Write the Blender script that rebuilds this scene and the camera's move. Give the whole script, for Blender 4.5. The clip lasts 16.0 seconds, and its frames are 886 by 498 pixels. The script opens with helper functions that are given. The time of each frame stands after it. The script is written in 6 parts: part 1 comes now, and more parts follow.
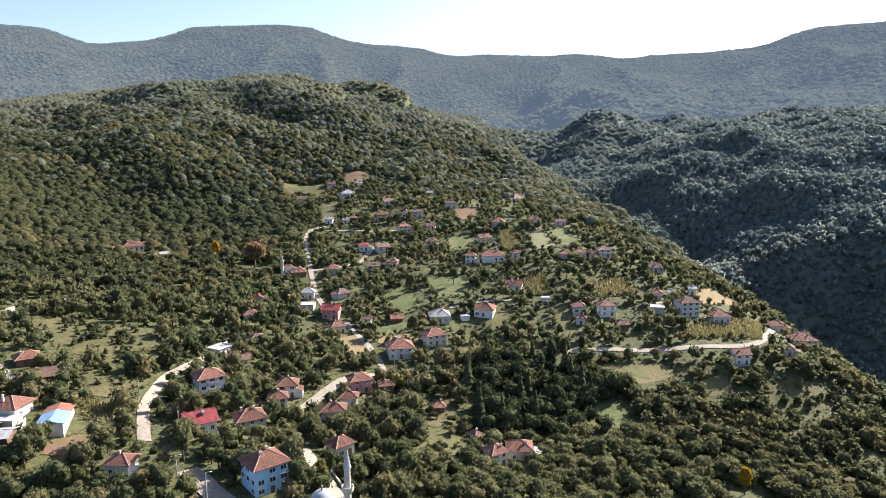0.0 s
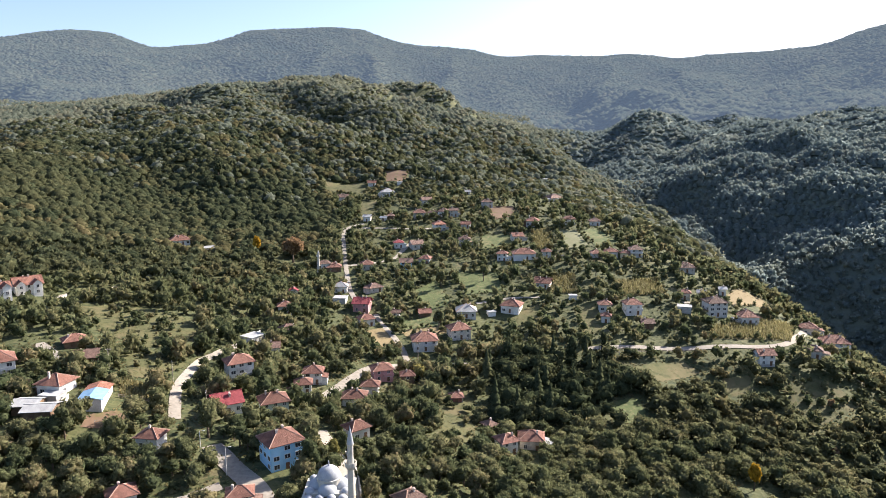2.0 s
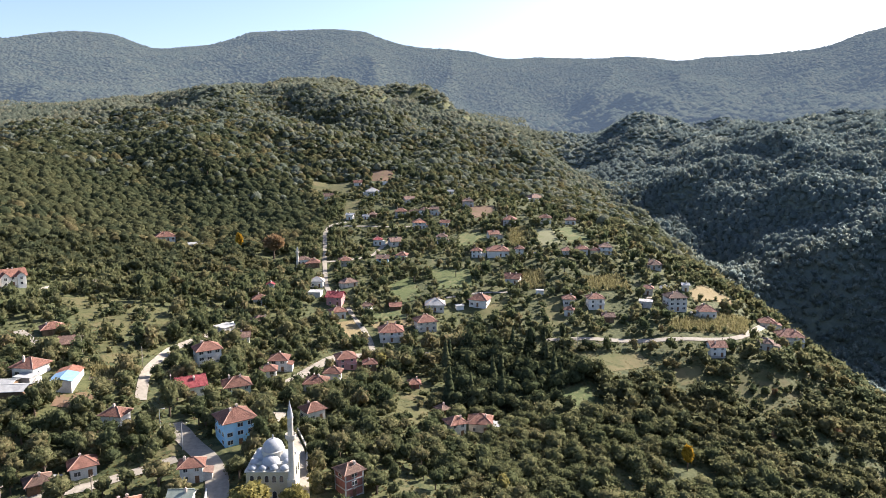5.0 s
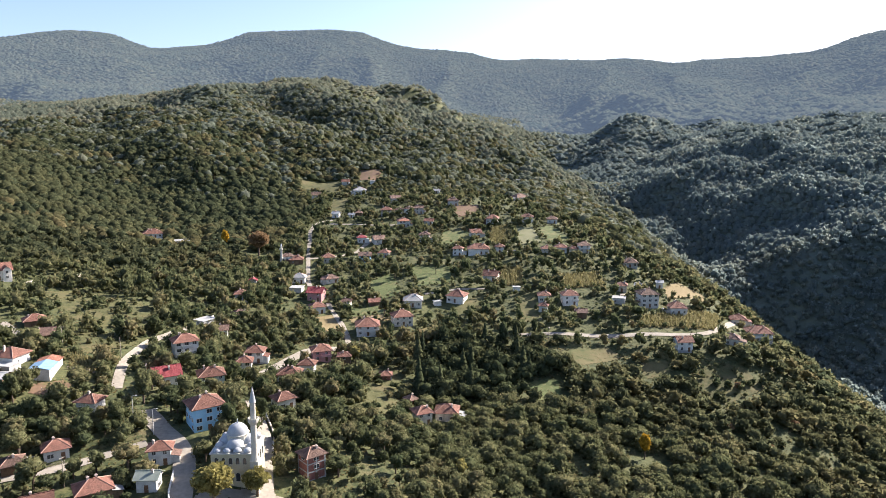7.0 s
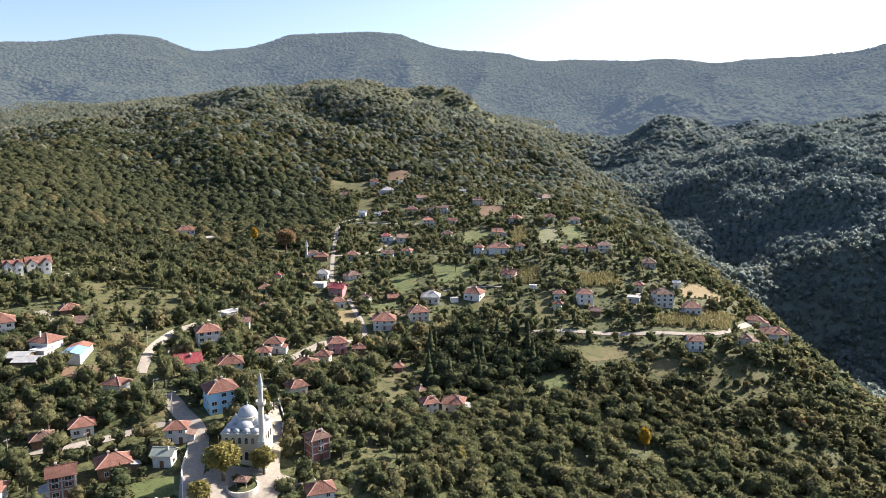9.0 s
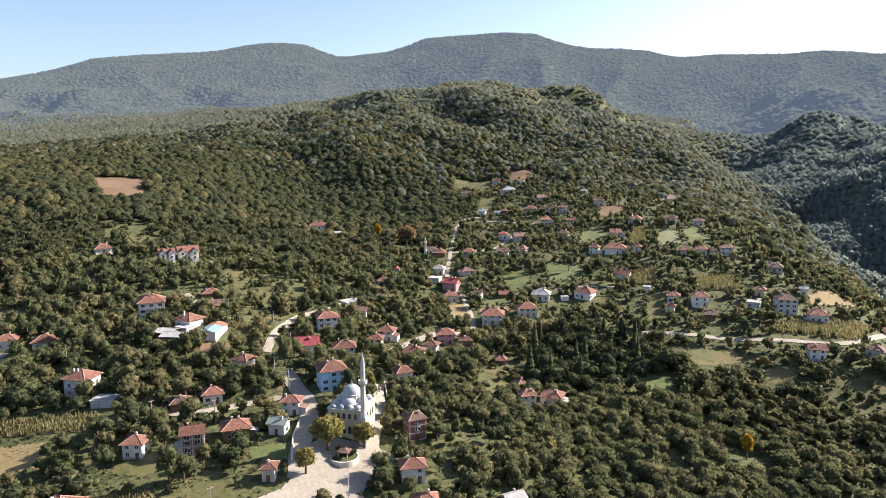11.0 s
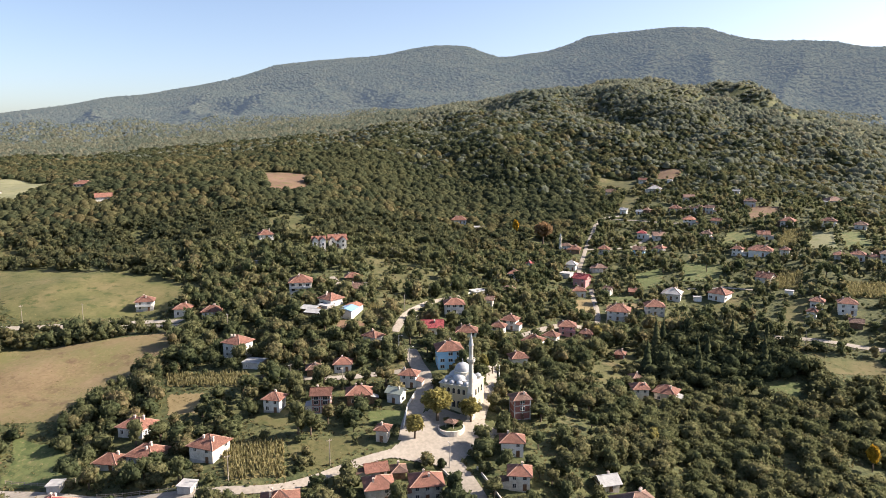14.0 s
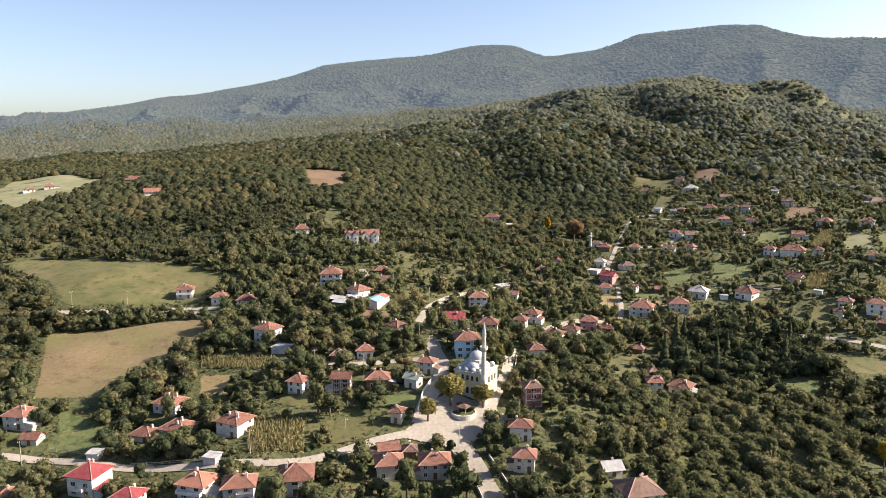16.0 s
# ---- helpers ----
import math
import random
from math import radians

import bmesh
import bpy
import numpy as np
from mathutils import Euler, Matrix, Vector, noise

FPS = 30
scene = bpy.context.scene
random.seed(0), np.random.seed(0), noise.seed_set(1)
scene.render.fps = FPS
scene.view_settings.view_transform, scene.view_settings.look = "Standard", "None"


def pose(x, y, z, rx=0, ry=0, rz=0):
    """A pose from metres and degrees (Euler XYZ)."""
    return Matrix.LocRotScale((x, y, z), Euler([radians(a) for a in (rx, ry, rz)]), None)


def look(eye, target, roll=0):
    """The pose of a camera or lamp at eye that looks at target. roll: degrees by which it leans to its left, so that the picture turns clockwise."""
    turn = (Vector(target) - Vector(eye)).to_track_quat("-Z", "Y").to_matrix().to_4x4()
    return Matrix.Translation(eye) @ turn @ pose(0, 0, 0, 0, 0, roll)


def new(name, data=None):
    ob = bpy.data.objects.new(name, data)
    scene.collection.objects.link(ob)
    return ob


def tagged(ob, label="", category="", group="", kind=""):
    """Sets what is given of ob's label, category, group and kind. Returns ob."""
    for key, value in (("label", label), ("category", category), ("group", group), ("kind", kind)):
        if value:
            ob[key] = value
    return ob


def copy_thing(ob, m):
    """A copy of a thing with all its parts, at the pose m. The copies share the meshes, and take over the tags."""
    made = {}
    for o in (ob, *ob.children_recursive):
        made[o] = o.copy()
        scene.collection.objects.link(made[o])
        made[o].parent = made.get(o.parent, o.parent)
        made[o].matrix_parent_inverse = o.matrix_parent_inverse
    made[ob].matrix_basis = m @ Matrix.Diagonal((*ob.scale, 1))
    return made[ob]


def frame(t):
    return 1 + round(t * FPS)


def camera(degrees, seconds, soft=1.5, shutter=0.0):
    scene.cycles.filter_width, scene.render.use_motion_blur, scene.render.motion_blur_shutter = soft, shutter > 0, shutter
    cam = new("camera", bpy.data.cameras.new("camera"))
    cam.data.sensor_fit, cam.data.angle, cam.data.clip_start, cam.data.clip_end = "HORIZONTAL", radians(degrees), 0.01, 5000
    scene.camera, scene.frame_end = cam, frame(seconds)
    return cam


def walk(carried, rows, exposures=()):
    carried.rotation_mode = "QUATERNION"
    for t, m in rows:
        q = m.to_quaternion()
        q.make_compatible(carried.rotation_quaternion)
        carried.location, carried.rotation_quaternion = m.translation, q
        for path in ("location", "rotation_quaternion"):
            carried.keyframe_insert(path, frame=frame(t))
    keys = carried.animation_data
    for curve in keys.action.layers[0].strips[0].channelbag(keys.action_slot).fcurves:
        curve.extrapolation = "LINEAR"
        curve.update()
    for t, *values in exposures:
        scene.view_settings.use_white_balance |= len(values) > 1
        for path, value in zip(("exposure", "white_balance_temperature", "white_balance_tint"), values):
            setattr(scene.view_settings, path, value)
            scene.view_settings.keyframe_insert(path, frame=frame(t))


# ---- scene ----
cam = camera(64.72, 16.0, soft=0.65)
# seconds, x, y, z, pitch, lean, heading
PATH = [
    (0, -39.90, 32.47, 102.32, -9.320, 0.211, -4.366),
    (0.5, -37.21, 29.98, 102.12, -9.309, 0.209, -3.126),
    (1, -34.31, 27.61, 101.90, -9.288, 0.261, -1.733),
    (1.5, -31.53, 25.37, 101.70, -9.252, 0.208, -1.008),
    (2, -28.83, 23.07, 101.57, -9.236, 0.143, -0.181),
    (2.5, -25.82, 20.66, 101.43, -9.231, 0.148, 0.203),
    (3, -22.75, 18.13, 101.29, -9.213, 0.146, 0.238),
    (3.5, -19.77, 15.76, 101.16, -9.195, 0.116, 0.172),
    (4, -16.87, 13.44, 101.00, -9.158, 0.087, 0.095),
    (6.5, -2.85, 2.18, 100.11, -9.019, -0.248, 0.072),
    (7, 0.00, -0.00, 100.00, -9.017, -0.288, -0.000),
    (7.5, 2.63, -2.23, 99.89, -8.989, -0.325, -0.009),
    (8, 5.53, -4.50, 99.79, -8.975, -0.330, 0.740),
    (8.2, 6.71, -5.46, 99.78, -8.962, -0.306, 1.208),
    (10.3, 19.18, -15.65, 99.84, -8.901, -0.218, 9.553),
    (10.5, 20.47, -16.45, 99.84, -8.934, -0.090, 11.181),
    (11, 24.02, -18.46, 99.87, -8.954, 0.012, 13.971),
    (11.5, 27.14, -20.37, 99.86, -8.966, -0.049, 14.891),
    (12, 30.11, -22.14, 99.70, -8.968, -0.054, 16.457),
    (12.5, 32.99, -23.90, 99.44, -8.973, -0.014, 19.166),
    (13, 36.32, -25.40, 99.18, -8.969, 0.073, 22.685),
    (13.5, 39.85, -26.70, 98.90, -8.970, 0.135, 25.229),
    (14, 43.44, -27.96, 98.60, -8.959, 0.116, 26.919),
    (14.5, 46.96, -29.22, 98.28, -8.963, 0.101, 27.851),
    (15, 50.25, -30.36, 97.96, -8.962, 0.038, 28.748),
    (15.5, 53.70, -31.26, 97.69, -8.982, -0.022, 29.630),
    (16, 57.36, -32.05, 97.47, -8.982, -0.031, 30.720),
]
walk(cam, [(t, pose(x, y, z, 90 + pitch, lean, heading)) for t, x, y, z, pitch, lean, heading in PATH],
     exposures=[(0, 1.5, 6200, 15), (8, 1.47, 6200, 15), (16, 1.36, 6700, 16)])

# ---- the lie of the land: form lines (crests, slopes, valley floors), heights over the valley datum ----
FORM_LINES = {
    "main_street": [(-20, 40, -8), (-43, 140, -3), (-52, 180, 7), (-70, 208, 11), (-78, 265, 4), (-72, 374, 9), (-104, 446, 18), (-110, 627, 45)],
    "orchard_slope": [(-137, 109, -3), (-112, 119, 4), (-116, 157, 6), (-135, 239, 19), (-216, 340, 29), (-181, 476, 25), (-261, 593, 46)],
    "west_pasture": [(-251, 212, 13), (-303, 209, 24), (-340, 288, 24), (-279, 312, 38), (-312, 412, 48), (-332, 538, 63)],
    "forest_hill": [(-241, 689, 78), (-156, 793, 92), (-119, 899, 124), (-308, 1012, 143), (-290, 1209, 180), (-363, 1455, 208), (-216, 1500, 206)],
    "hill_shoulder": [(-60, 875, 100), (14, 1150, 136), (-60, 1350, 178), (-119, 1780, 198), (79, 1756, 150)],
    "west_shoulder": [(-360, 800, 98), (-432, 866, 98), (-440, 1035, 128), (-696, 1174, 140)],
    "west_plateau": [(-395, 413, 64), (-517, 376, 57), (-765, 521, 58), (-900, 700, 74), (-983, 1086, 107), (-1159, 1020, 92)],
    "west_rise": [(-1500, 850, 98), (-1588, 1216, 142), (-1418, 1850, 190), (-799, 1912, 186)],
    "lower_edge": [(-26, 166, 1), (2, 246, -4), (70, 229, -12), (101, 293, -9), (116, 320, -1), (146, 318, 0)],
    "village_terrace": [(-35, 329, 5), (25, 360, 7), (107, 366, 9), (30, 440, 20), (96, 460, 28), (25, 504, 29), (63, 525, 38), (0, 620, 48)],
    "spur_crest": [(165, 331, -5), (163, 420, 8), (165, 530, 22), (188, 695, 28), (150, 863, 54), (110, 1000, 96)],
    "south_slope": [(40, 60, -20), (60, 150, -18), (120, 190, -24), (190, 250, -34)],
    "valley_floor": [(400, 180, -150), (345, 390, -128), (275, 560, -95), (245, 720, -62), (232, 900, -22), (222, 1100, 8), (225, 1314, 30), (270, 1700, 78), (330, 2200, 120), (380, 2600, 160)],
    "east_slope": [(338, 621, 4), (352, 721, 13), (362, 785, 36), (424, 760, 50), (506, 950, 86), (700, 1100, 118)],
    "east_fold": [(286, 641, -20), (315, 857, 30), (292, 902, 18), (305, 924, 56), (412, 1032, 88), (560, 1250, 112)],
    "east_ridge": [(262, 1320, 60), (381, 1430, 150), (480, 1850, 215), (609, 2491, 312)],
    "east_hollow": [(475, 1443, 100), (697, 1543, 141), (845, 1575, 146), (778, 1828, 170)],
    "east_spur": [(480, 600, 40), (600, 820, 84), (850, 1150, 130), (1000, 1500, 160)],
    "east_crest": [(609, 2491, 312), (900, 2500, 330), (1300, 2300, 300), (1500, 1200, 240), (1100, 500, 150)],
    "back_valley": [(-750, 2250, 205), (-300, 2400, 200), (60, 2500, 165)],
    "south_land": [(0, -300, -30), (-350, -250, -10), (350, -250, -90), (-900, -100, 20), (900, -600, 0), (0, -2000, 100), (-2500, -1500, 100), (2500, -1500, 150), (0, -4500, 150)],
}
# skyline of the far range: bearing in degrees, slope of the sight line
SKYLINE = [(-110, 0.03), (-85, 0.02), (-70, 0.016), (-60.6, 0.025), (-58.1, 0.032), (-55.5, 0.0385), (-53.7, 0.0441), (-51.9, 0.0528),
           (-49.9, 0.0543), (-47.4, 0.0641), (-44.4, 0.0741), (-42.6, 0.0815), (-39.7, 0.0992), (-36.4, 0.1062), (-31.4, 0.1137), (-29.1, 0.1229),
           (-27.3, 0.1273), (-24.8, 0.1269), (-23.4, 0.1189), (-22.2, 0.1094), (-20.1, 0.1148), (-17.1, 0.1225), (-15.1, 0.1374), (-12.2, 0.1405),
           (-9.2, 0.144), (-6.3, 0.1419), (-5.5, 0.1347), (-3.5, 0.1245), (0.1, 0.1193), (2.3, 0.1154), (3.9, 0.1061), (7.2, 0.1076), (11.5, 0.1039),
           (14.1, 0.1064), (16.1, 0.1031), (17.8, 0.0971), (19.8, 0.1022), (22.1, 0.1027), (25.4, 0.1053), (27.9, 0.1083), (29.2, 0.1193),
           (31, 0.1273), (55, 0.12), (90, 0.08)]
CREST = 4250.0


def densify(line, step):
    pts = []
    for a, b in zip(line[:-1], line[1:]):
        n = max(1, int(math.dist(a[:2], b[:2]) / step))
        pts += [tuple(a[i] + (b[i] - a[i]) * k / n for i in range(3)) for k in range(n)]
    return pts + [line[-1]]


def form_surface():
    pts = []
    for line in FORM_LINES.values():
        far = max(math.hypot(p[0], p[1]) for p in line)
        pts += densify(line, 60 if far < 700 else 120 if far < 2000 else 500)
    crest = [(math.sin(radians(b)) * CREST, math.cos(radians(b)) * CREST, 100 + slope * CREST) for b, slope in SKYLINE]
    pts += densify(crest, 150)
    pts += [(x * 0.94, y * 0.94, 100 + (z - 100) * 0.94 * 0.95) for x, y, z in crest[3:-2]]
    pts += [(x * 0.8, y * 0.8, 100 + (z - 100) * 0.8 * 0.78) for x, y, z in crest[3:-2:2]]
    pts += [(x * 1.1, y * 1.1, z - 90) for x, y, z in crest]
    p = np.array(pts, float)
    d = np.hypot(p[:, None, 0] - p[None, :, 0], p[:, None, 1] - p[None, :, 1])
    n = len(p)
    m = np.zeros((n + 3, n + 3))
    m[:n, :n] = d - np.diag(np.full(n, 2.0))
    m[:n, n], m[:n, n + 1], m[:n, n + 2] = 1, p[:, 0], p[:, 1]
    m[n:, :n] = m[:n, n:].T
    w = np.linalg.solve(m, np.concatenate([p[:, 2], np.zeros(3)]))
    return p[:, :2], w


FORM_AT, FORM_W = form_surface()


def waves(x, y, scale, seed):
    """Smooth rolling noise of about -1 to 1, as a sum of a few crossing waves."""
    r = np.random.RandomState(seed)
    h = np.zeros_like(x)
    for k in range(7):
        a, ph, f = r.uniform(0, 2 * np.pi), r.uniform(0, 2 * np.pi), r.uniform(0.6, 1.7) / scale
        h += np.sin((x * np.cos(a) + y * np.sin(a)) * f * 2 * np.pi + ph)
    return h / 3.2


def ground_z(x, y):
    """Height of the ground at x, y (arrays or numbers)."""
    x, y = np.atleast_1d(np.asarray(x, float)), np.atleast_1d(np.asarray(y, float))
    z = np.empty(x.size)
    xf, yf = x.ravel(), y.ravel()
    n = len(FORM_AT)
    for k in range(0, x.size, 20000):
        a, b = xf[k:k + 20000], yf[k:k + 20000]
        d = np.sqrt((a[:, None] - FORM_AT[None, :, 0]) ** 2 + (b[:, None] - FORM_AT[None, :, 1]) ** 2 + 64)
        z[k:k + 20000] = d @ FORM_W[:n] + FORM_W[n] + FORM_W[n + 1] * a + FORM_W[n + 2] * b
    r = np.hypot(xf, yf)
    bearing = np.arctan2(xf, yf)
    mid = np.clip((r - 900) / 600, 0, 1) * np.clip((3600 - r) / 650, 0, 1)
    gully = waves(bearing * 2600 + 0.15 * r, r * 0.22, 420, 3) + 0.5 * waves(bearing * 2600 - 0.1 * r, r * 0.3, 190, 5)
    big = np.clip((r - 1900) / 900, 0, 1) * np.clip((3900 - r) / 1000, 0, 1)
    spurs = waves(bearing * 2900 + 0.12 * r + 60 * np.sin(r / 330), r * 0.12, 640, 23)
    z += mid * (13 * gully * np.clip((r - 1500) / 800, 0.15, 1.6)) - big * np.clip(z / 350, 0.1, 1) * (95 * np.abs(spurs) ** 0.8 - 6)
    east = np.clip((xf - 230) / 120, 0, 1) * np.clip((r - 500) / 300, 0, 1) * np.clip((2300 - r) / 600, 0, 1)
    folds = waves(0.85 * xf - 0.5 * yf + 35 * np.sin(yf / 130), 0.13 * xf + 0.22 * yf, 300, 29)
    z += east * (30 * (0.42 - np.abs(folds)) * np.clip((r - 600) / 500, 0.35, 1) + 7 * waves(xf, yf, 120, 13))
    hill = np.clip((r - 640) / 200, 0, 1) * np.clip((1700 - r) / 300, 0, 1) * np.clip((150 - xf) / 100, 0, 1)
    hill *= np.clip((xf + 700) / 250, 0.25, 1)
    z += hill * (14 * waves(xf + 0.4 * yf, yf * 0.6, 190, 17) + 2.5 * waves(xf, yf, 85, 19) + 9 * (0.4 - np.abs(waves(xf - 0.5 * yf, 0.35 * yf, 150, 33))))
    z += 0.8 * waves(xf, yf, 60, 7)
    return z.reshape(x.shape)

# ---- light ----
SUN_BEARING, SUN_HEIGHT = 54.0, 32.0
world = bpy.data.worlds.new("sky")
scene.world = world
world.use_nodes = True
wn = world.node_tree
sky = wn.nodes.new("ShaderNodeTexSky")
sky.sky_type = "NISHITA"
sky.sun_disc = False
sky.sun_elevation, sky.sun_rotation = radians(SUN_HEIGHT), radians(SUN_BEARING)
sky.altitude, sky.air_density, sky.dust_density, sky.ozone_density = 400, 0.8, 2.0, 1.0
wn.links.new(sky.outputs[0], wn.nodes["Background"].inputs[0])
wn.nodes["Background"].inputs[1].default_value = 0.086
sun = new("sun", bpy.data.lights.new("sun", "SUN"))
sun.data.energy, sun.data.angle, sun.data.color = 5.0, radians(0.6), (1.0, 0.91, 0.77)
sun.matrix_world = look((math.sin(radians(SUN_BEARING)) * math.cos(radians(SUN_HEIGHT)) * 900,
                         math.cos(radians(SUN_BEARING)) * math.cos(radians(SUN_HEIGHT)) * 900,
                         math.sin(radians(SUN_HEIGHT)) * 900), (0, 0, 0))


# ---- materials ----
def surface(name, dark, light, scale=3.0, fine=25.0, rough=0.85, bump=0.15, metal=0.0, vary=0.0, coords="Object", bump_distance=0.05, spec=0.3, patch=None):
    """A rough material of two tones, mottled at a coarse and a fine scale, with fine relief; vary: how far objects differ."""
    m = bpy.data.materials.new(name)
    m.use_nodes = True
    n, ln = m.node_tree.nodes, m.node_tree.links
    b = n["Principled BSDF"]
    tc = n.new("ShaderNodeTexCoord")
    geo = n.new("ShaderNodeNewGeometry")
    src = geo.outputs["Position"] if coords == "World" else tc.outputs["Object"]
    n1, n2 = n.new("ShaderNodeTexNoise"), n.new("ShaderNodeTexNoise")
    n1.inputs["Scale"].default_value, n1.inputs["Detail"].default_value = scale, 5
    n2.inputs["Scale"].default_value, n2.inputs["Detail"].default_value = fine, 3
    ln.new(src, n1.inputs["Vector"]), ln.new(src, n2.inputs["Vector"])
    mx = n.new("ShaderNodeMath")
    mx.operation = "MULTIPLY_ADD"
    mx.inputs[1].default_value = 0.45
    ln.new(n2.outputs[0], mx.inputs[0])
    m2 = n.new("ShaderNodeMath")
    m2.operation = "MULTIPLY"
    m2.inputs[1].default_value = 0.6
    ln.new(n1.outputs[0], m2.inputs[0])
    ln.new(m2.outputs[0], mx.inputs[2])
    ramp = n.new("ShaderNodeValToRGB")
    ramp.color_ramp.elements[0].position, ramp.color_ramp.elements[1].position = 0.36, 0.68
    ramp.color_ramp.elements[0].color, ramp.color_ramp.elements[1].color = (*dark, 1), (*light, 1)
    ln.new(mx.outputs[0], ramp.inputs[0])
    out = ramp.outputs[0]
    for col, size, low, high in patch or ():
        n3, mr3, mc = n.new("ShaderNodeTexNoise"), n.new("ShaderNodeMapRange"), n.new("ShaderNodeMix")
        n3.inputs["Scale"].default_value, n3.inputs["Detail"].default_value, n3.inputs["Roughness"].default_value = size, 6, 0.65
        ln.new(src, n3.inputs["Vector"])
        mr3.inputs[1].default_value, mr3.inputs[2].default_value = low, high
        ln.new(n3.outputs[0], mr3.inputs[0])
        mc.data_type = "RGBA"
        mc.inputs[7].default_value = (*col, 1)
        ln.new(mr3.outputs[0], mc.inputs[0]), ln.new(out, mc.inputs[6])
        out = mc.outputs[2]
    if vary:
        info, hsv = n.new("ShaderNodeObjectInfo"), n.new("ShaderNodeHueSaturation")
        mr = n.new("ShaderNodeMapRange")
        mr.inputs[3].default_value, mr.inputs[4].default_value = 1 - vary, 1 + vary
        ln.new(info.outputs["Random"], mr.inputs[0])
        ln.new(mr.outputs[0], hsv.inputs["Value"])
        ln.new(out, hsv.inputs["Color"])
        out = hsv.outputs[0]
    ln.new(out, b.inputs["Base Color"])
    b.inputs["Roughness"].default_value, b.inputs["Metallic"].default_value = rough, metal
    b.inputs["Specular IOR Level"].default_value = spec
    if bump:
        bp = n.new("ShaderNodeBump")
        bp.inputs["Strength"].default_value, bp.inputs["Distance"].default_value = bump, bump_distance
        ln.new(n2.outputs[0], bp.inputs["Height"])
        ln.new(bp.outputs[0], b.inputs["Normal"])
    return m


def tiles(name, dark, light, vary=0.25):
    """Clay roof tiles: courses and rolls as relief, with weathering."""
    m = surface(name, dark, light, 0.7, 7.0, 0.85, 0.2, vary=vary)
    n, ln = m.node_tree.nodes, m.node_tree.links
    tc = n.new("ShaderNodeTexCoord")
    bumps = n["Bump"]
    for axis, scale in (("X", 4.2), ("Y", 3.0)):
        w = n.new("ShaderNodeTexWave")
        w.bands_direction = axis
        w.inputs["Scale"].default_value, w.inputs["Distortion"].default_value = scale, 0.4
        ln.new(tc.outputs["Object"], w.inputs["Vector"])
        b2 = n.new("ShaderNodeBump")
        b2.inputs["Strength"].default_value, b2.inputs["Distance"].default_value = 0.5, 0.06
        ln.new(w.outputs[1], b2.inputs["Height"])
        ln.new(bumps.outputs[0], b2.inputs["Normal"])
        bumps = b2
    ln.new(bumps.outputs[0], n["Principled BSDF"].inputs["Normal"])
    return m


